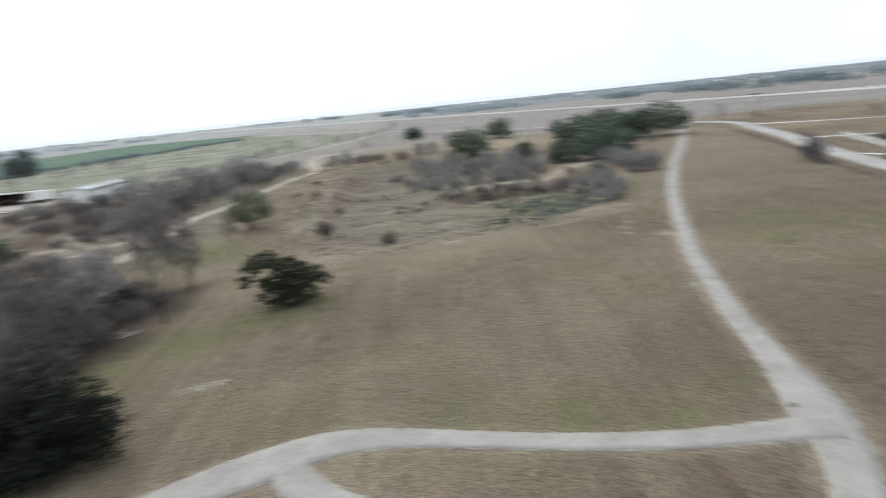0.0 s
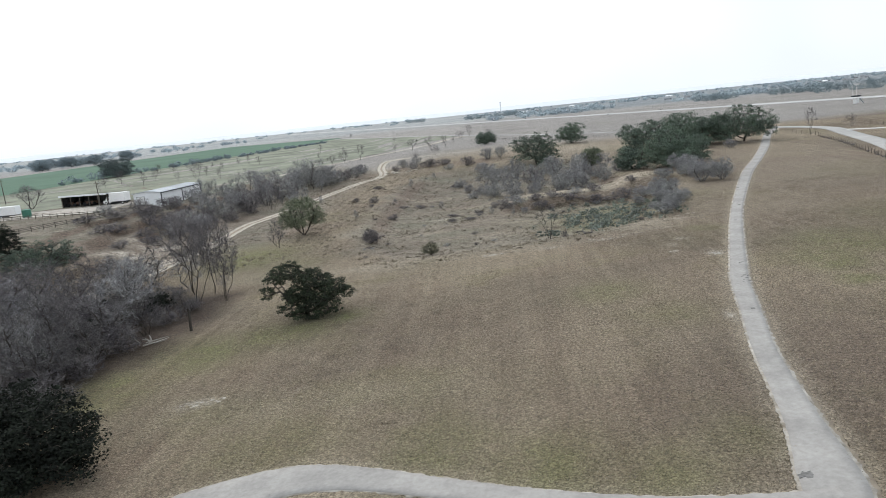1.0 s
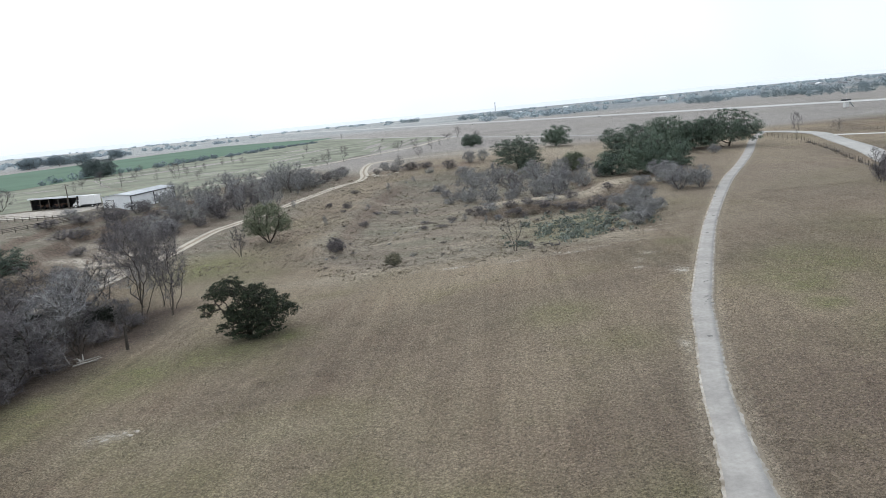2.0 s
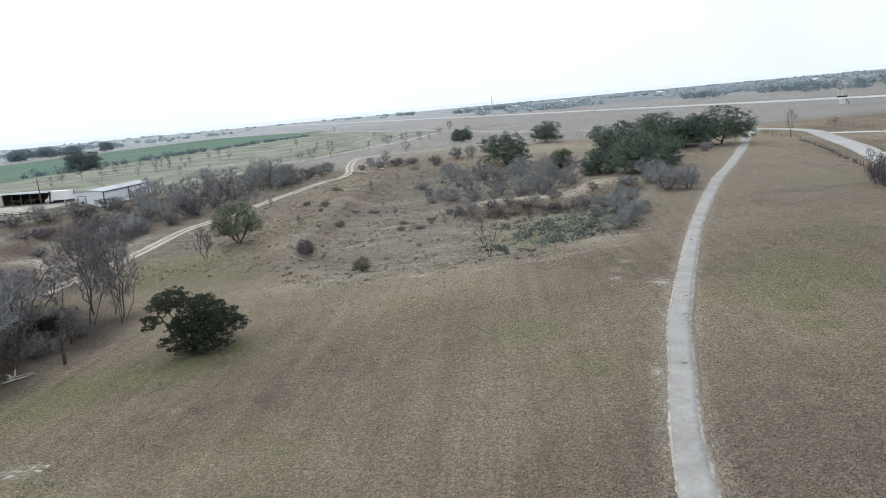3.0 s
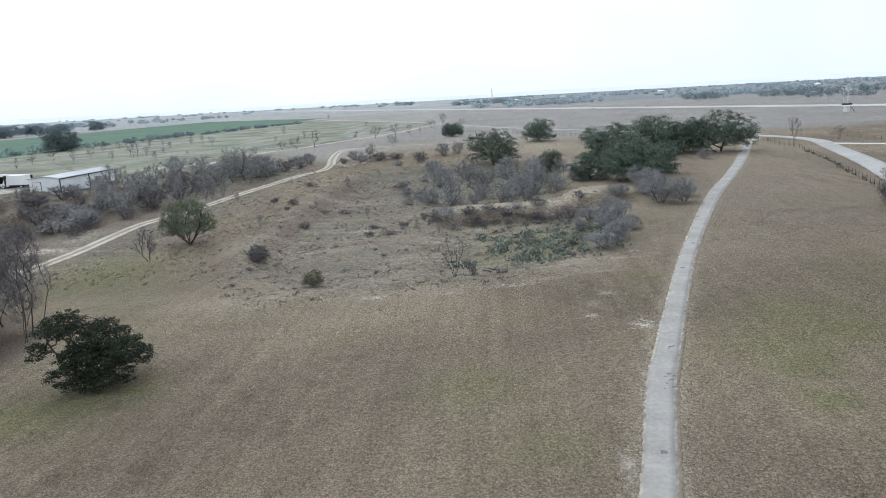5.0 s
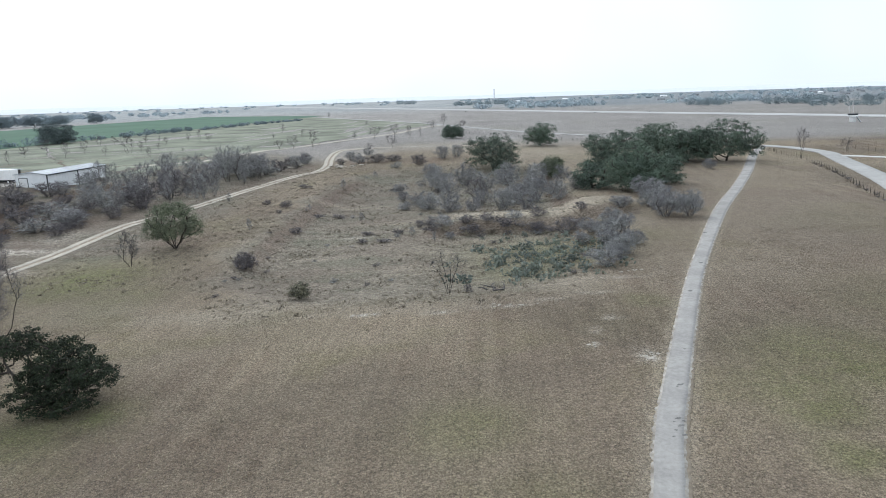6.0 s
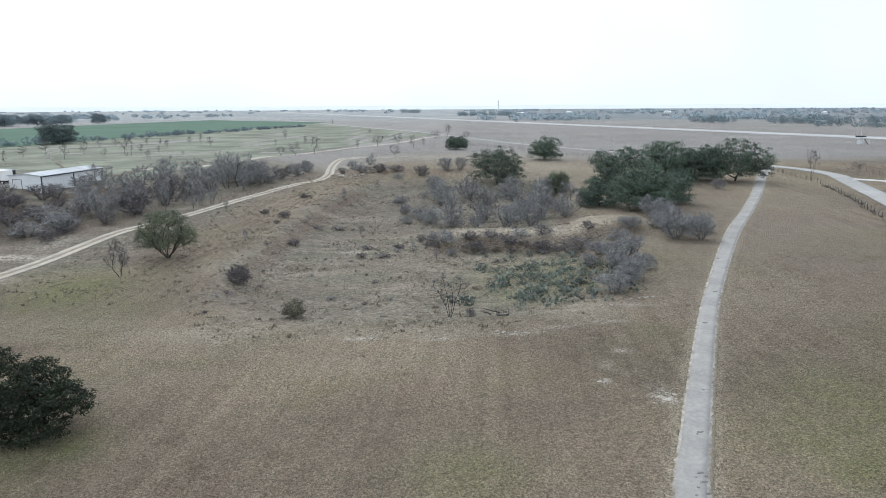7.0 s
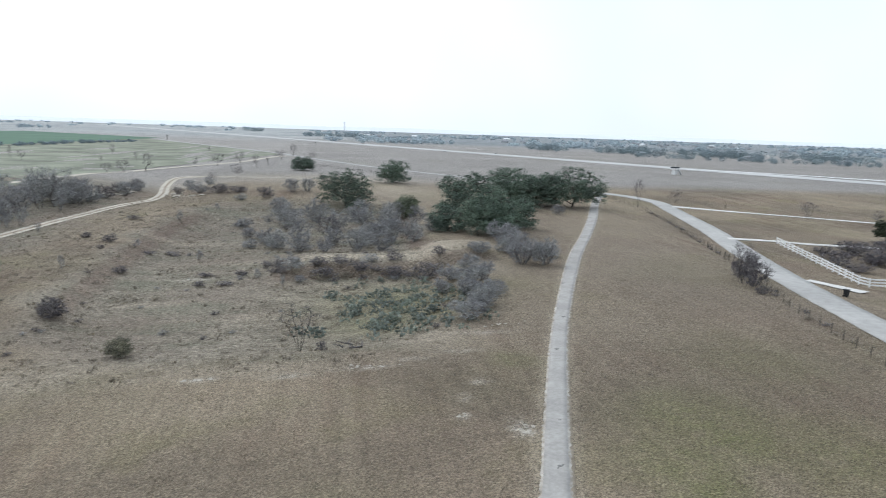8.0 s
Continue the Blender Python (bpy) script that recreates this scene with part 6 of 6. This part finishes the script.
def viewing_stand():
    root = thing("viewing_stand", 159.6, 289.5, 24, "small white raised stand with a dark canopy beside the runway", "stand")
    root.scale = (0.8, 0.8, 0.85)
    part("base", box_mesh("base", WHITE_PAINT, -1.3, 1.3, -1.2, 1.2, 0, 2.9, 0.05), root)
    part("deck", box_mesh("deck", WHITE_PAINT, -1.9, 1.9, -1.7, 1.7, 2.9, 3.1), root)
    for x in (-1.7, 1.7):
        for y in (-1.5, 1.5):
            part("post", box_mesh("post", WHITE_PAINT, x - 0.06, x + 0.06, y - 0.06, y + 0.06, 3.1, 3.9), root)
    part("canopy", box_mesh("canopy", DARK_TRIM, -2.1, 2.1, -1.9, 1.9, 3.9, 4.75, 0.08), root, "dark flat canopy")
    bm = bmesh.new()
    vs = [bm.verts.new((x, y, z)) for y in (-2.9, -2.0) for x, z in ((0.2, 2.9), (0.2, 3.1), (3.4, 0.15), (3.4, 0.0))]
    bm.faces.new(vs[:4])
    bm.faces.new(vs[4:][::-1])
    for i in range(4):
        j = (i + 1) % 4
        bm.faces.new((vs[j], vs[i], vs[i + 4], vs[j + 4]))
    part("stair", from_bm("stair", bm, ROOF_METAL), root)
    for x in (-1.6, 1.8):
        bm = bmesh.new()
        cyl(bm, x, 1.4, 4.75, 10.5, 0.05, 0.03, 6)
        part("mast", from_bm("mast", bm, WHITE_PAINT), root)


viewing_stand()


HOUSE_WALL = mottled("pale_siding", (0.4, 0.41, 0.42), (0.52, 0.53, 0.54), 1.0)
HOUSE_ROOF = mottled("grey_shingle", (0.2, 0.215, 0.23), (0.28, 0.295, 0.31), 0.6)


def house(x, y, rz, w, d, h, wall, label):
    root = thing("house", x, y, rz, label, "house", "far houses of the town")
    part("wall", box_mesh("wall", wall, -w / 2, w / 2, -d / 2, d / 2, 0, h), root)
    bm = bmesh.new()
    e = 0.6
    vs = [bm.verts.new(p) for p in ((-w / 2 - e, -d / 2 - e, h), (w / 2 + e, -d / 2 - e, h), (w / 2 + e, d / 2 + e, h), (-w / 2 - e, d / 2 + e, h), (-w / 2 + 1, 0, h + d * 0.28), (w / 2 - 1, 0, h + d * 0.28))]
    for f in ((0, 1, 5, 4), (2, 3, 4, 5), (1, 2, 5), (3, 0, 4), (3, 2, 1, 0)):
        bm.faces.new([vs[i] for i in f])
    part("roof", from_bm("roof", bm, HOUSE_ROOF if wall is HOUSE_WALL else WHITE_METAL), root)
    for k in range(3):
        wx = -w / 2 + (k + 0.5) * w / 3
        part("window", box_mesh("window", GLASS_DARK, wx - 0.6, wx + 0.6, -d / 2 - 0.05, -d / 2, 1.0, 2.3), root)


r = random.Random(77)
for i in range(40):
    y = r.uniform(1050, 1900)
    x = r.uniform(0.0, 0.75) * y
    house(x, y, r.uniform(-30, 30), r.uniform(8, 15), r.uniform(6, 9), r.uniform(2.6, 3.6), HOUSE_WALL if i % 5 else WHITE_METAL, "pale house among far town trees")
for i, (x, y) in enumerate([(395, 590), (300, 640), (455, 530), (470, 600)]):
    house(x, y, r.uniform(-30, 30), r.uniform(7, 11), 5, 2.6, HOUSE_WALL, "pale house beyond the runway")
root = thing("far_tower", 0, 2500, 0, "slim pale tower on the horizon", "tower")
bm = bmesh.new()
cyl(bm, 0, 0, 0, 37, 2.4, 2.0, 10)
part("shaft", from_bm("shaft", bm, WHITE_METAL), root)
bm = bmesh.new()
cyl(bm, 0, 0, 37, 39, 2.7, 2.7, 10)
part("head", from_bm("head", bm, WHITE_METAL), root)


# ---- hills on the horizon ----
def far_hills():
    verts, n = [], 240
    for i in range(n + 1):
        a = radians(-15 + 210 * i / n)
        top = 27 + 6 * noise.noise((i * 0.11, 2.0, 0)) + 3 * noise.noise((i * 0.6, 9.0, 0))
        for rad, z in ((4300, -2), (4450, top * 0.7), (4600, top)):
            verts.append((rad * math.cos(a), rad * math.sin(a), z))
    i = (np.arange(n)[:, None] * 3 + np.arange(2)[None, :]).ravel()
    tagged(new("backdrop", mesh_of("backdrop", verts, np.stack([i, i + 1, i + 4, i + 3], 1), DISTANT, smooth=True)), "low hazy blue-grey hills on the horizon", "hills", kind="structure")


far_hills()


# ---- driftwood, stones, trail patches ----
def driftwood(x, y, seed, label, size, wood):
    rr = np.random.default_rng(seed)
    root = thing("driftwood", x, y, 0, label, "driftwood", "dead wood by the creek")
    for k in range(7):
        a, l = rr.uniform(0, 3.1), rr.uniform(1.0, 3.4) * size
        p = np.array((rr.normal(0, 0.5), rr.normal(0, 0.5), 0.1 + 0.08 * k * rr.random()))
        q = p + np.array((math.cos(a), math.sin(a), rr.uniform(-0.02, 0.2))) * l
        mid = (p + q) / 2 + rr.normal(0, 0.08, 3)
        v, f = tube_rows([(p, mid, 0.09, 0.07), (mid, q, 0.07, 0.03)], 6)
        part("log", mesh_of("log", v, f, wood), root)


driftwood(-66.5, -7.3, 3, "pale grey dead branches piled at the wood's edge", 1.3, DEAD_WOOD)
driftwood(-12.2, 21.4, 4, "dark dead branches lying at the basin's rim", 0.6, GREY_BARK)


def stone_mesh(seed, flat):
    rr = np.random.default_rng(seed)
    bm = bmesh.new()
    bmesh.ops.create_icosphere(bm, subdivisions=1, radius=0.5)
    for v in bm.verts:
        v.co *= 1 + rr.uniform(-0.25, 0.25)
        v.co.z *= flat
    return from_bm("stone", bm, ROCK)


STONES = [stone_mesh(600 + i, 0.3) for i in range(4)]
r = random.Random(55)
for cx, cy, rx, ry, n in ((-51.5, -27.2, 2.0, 1.0, 16), (-0.2, 0.3, 0.7, 1.9, 14), (-4.2, 3.0, 0.6, 0.5, 5), (-26, 15, 2.0, 0.4, 10), (-11, 15.2, 3.2, 0.6, 12), (-36.6, 65, 2.4, 1.2, 10),
                         (-64, 190, 8, 6, 16), (4, 27.5, 3, 1, 8)):
    root = tagged(thing("limestone_scatter", cx, cy, 0, "", ""), "scatter of pale limestone slabs set in the grass", "stones")
    z0 = ground_z(cx, cy)
    for _ in range(n):
        dx, dy = r.gauss(0, 0.5) * rx, r.gauss(0, 0.5) * ry
        p = part("stone", STONES[r.randrange(4)], root)
        s = r.uniform(0.15, 0.5)
        p.matrix_basis = Matrix.LocRotScale((dx, dy, ground_z(cx + dx, cy + dy) - z0 + 0.02), Euler((0, 0, r.uniform(0, 6.3))), (s, s * r.uniform(0.6, 1.3), s * 0.6))


def tar_patch(seed, rx, ry):
    rr = np.random.default_rng(seed)
    bm = bmesh.new()
    n = 14
    ring = [(rx * math.cos(6.2832 * i / n) * rr.uniform(0.4, 1.25), ry * math.sin(6.2832 * i / n) * rr.uniform(0.4, 1.25)) for i in range(n)]
    top = [bm.verts.new((x, y, 0.012)) for x, y in ring]
    low = [bm.verts.new((x * 1.04, y * 1.04, -0.01)) for x, y in ring]
    bm.faces.new(top)
    for i in range(n):
        j = (i + 1) % n
        bm.faces.new((low[i], low[j], top[j], top[i]))
    return from_bm("tar_patch", bm, PATCH)


for i, (x, y, rx, ry) in enumerate([(0.8, -5.5, 0.3, 0.14), (0.5, -5.8, 0.1, 0.08), (7.9, 17.5, 0.42, 0.2), (12.2, 28.4, 0.4, 0.2), (-0.7, -10.7, 0.2, 0.12), (-0.45, -11.1, 0.12, 0.1), (-1.1, -11.2, 0.09, 0.08), (-0.75, -11.7, 0.26, 0.13), (-1.25, -12.3, 0.1, 0.09), (-0.9, -12.9, 0.16, 0.1), (-1.6, -13.1, 0.12, 0.08), (-10.6, -47.4, 0.5, 0.35), (-3.7, -21.4, 0.25, 0.2), (3.0, 1.4, 0.15, 0.1), (17.5, 44.5, 0.3, 0.2)]):
    p = part("tar_patch", tar_patch(700 + i, rx, ry), TRAIL, "dark broken patch in the concrete")
    p.matrix_basis = pose(x, y, ground_z(x, y) + 0.075, 0, 0, 20)


def rock_ledge(pts, label, seed, big=1.0):
    rr = random.Random(seed)
    root = tagged(new("rock_ledge"), label, "rock ledge")
    for x, y in along(pts, 0.9):
        for _ in range(2):
            px, py = x + rr.gauss(0, 0.7), y + rr.gauss(0, 0.7)
            p = part("stone", STONES[rr.randrange(4)], root)
            s = rr.uniform(0.5, 1.5) * big
            p.matrix_basis = Matrix.LocRotScale((px, py, ground_z(px, py) + rr.uniform(0, 0.5) * big), Euler((rr.uniform(-0.2, 0.2), rr.uniform(-0.2, 0.2), rr.uniform(0, 6.3))), (s * 1.5, s, s * 0.9))


rock_ledge([(-84, 158), (-79, 163), (-76, 172)], "pale broken limestone ledge in the cut bank", 1)
rock_ledge([(-63, 169), (-60, 158), (-54, 160)], "low pale limestone ledge beside the track", 2, 0.8)


def runway_marker(x, y):
    root = thing("runway_marker", x, y, 20, "small dark marker board beside the runway", "marker", "runway markers")
    root.scale = (0.55, 0.55, 0.55)
    part("board", box_mesh("board", DARK_TRIM, -1.2, 1.2, -0.15, 0.15, 0.4, 1.7, 0.03), root)
    for s in (-0.9, 0.9):
        part("leg", box_mesh("leg", DARK_TRIM, s - 0.08, s + 0.08, -0.08, 0.08, -0.1, 0.4), root)


for x, y in ((-42.5, 762), (12.7, 768), (77.7, 556), (121.6, 544)):
    runway_marker(x, y)
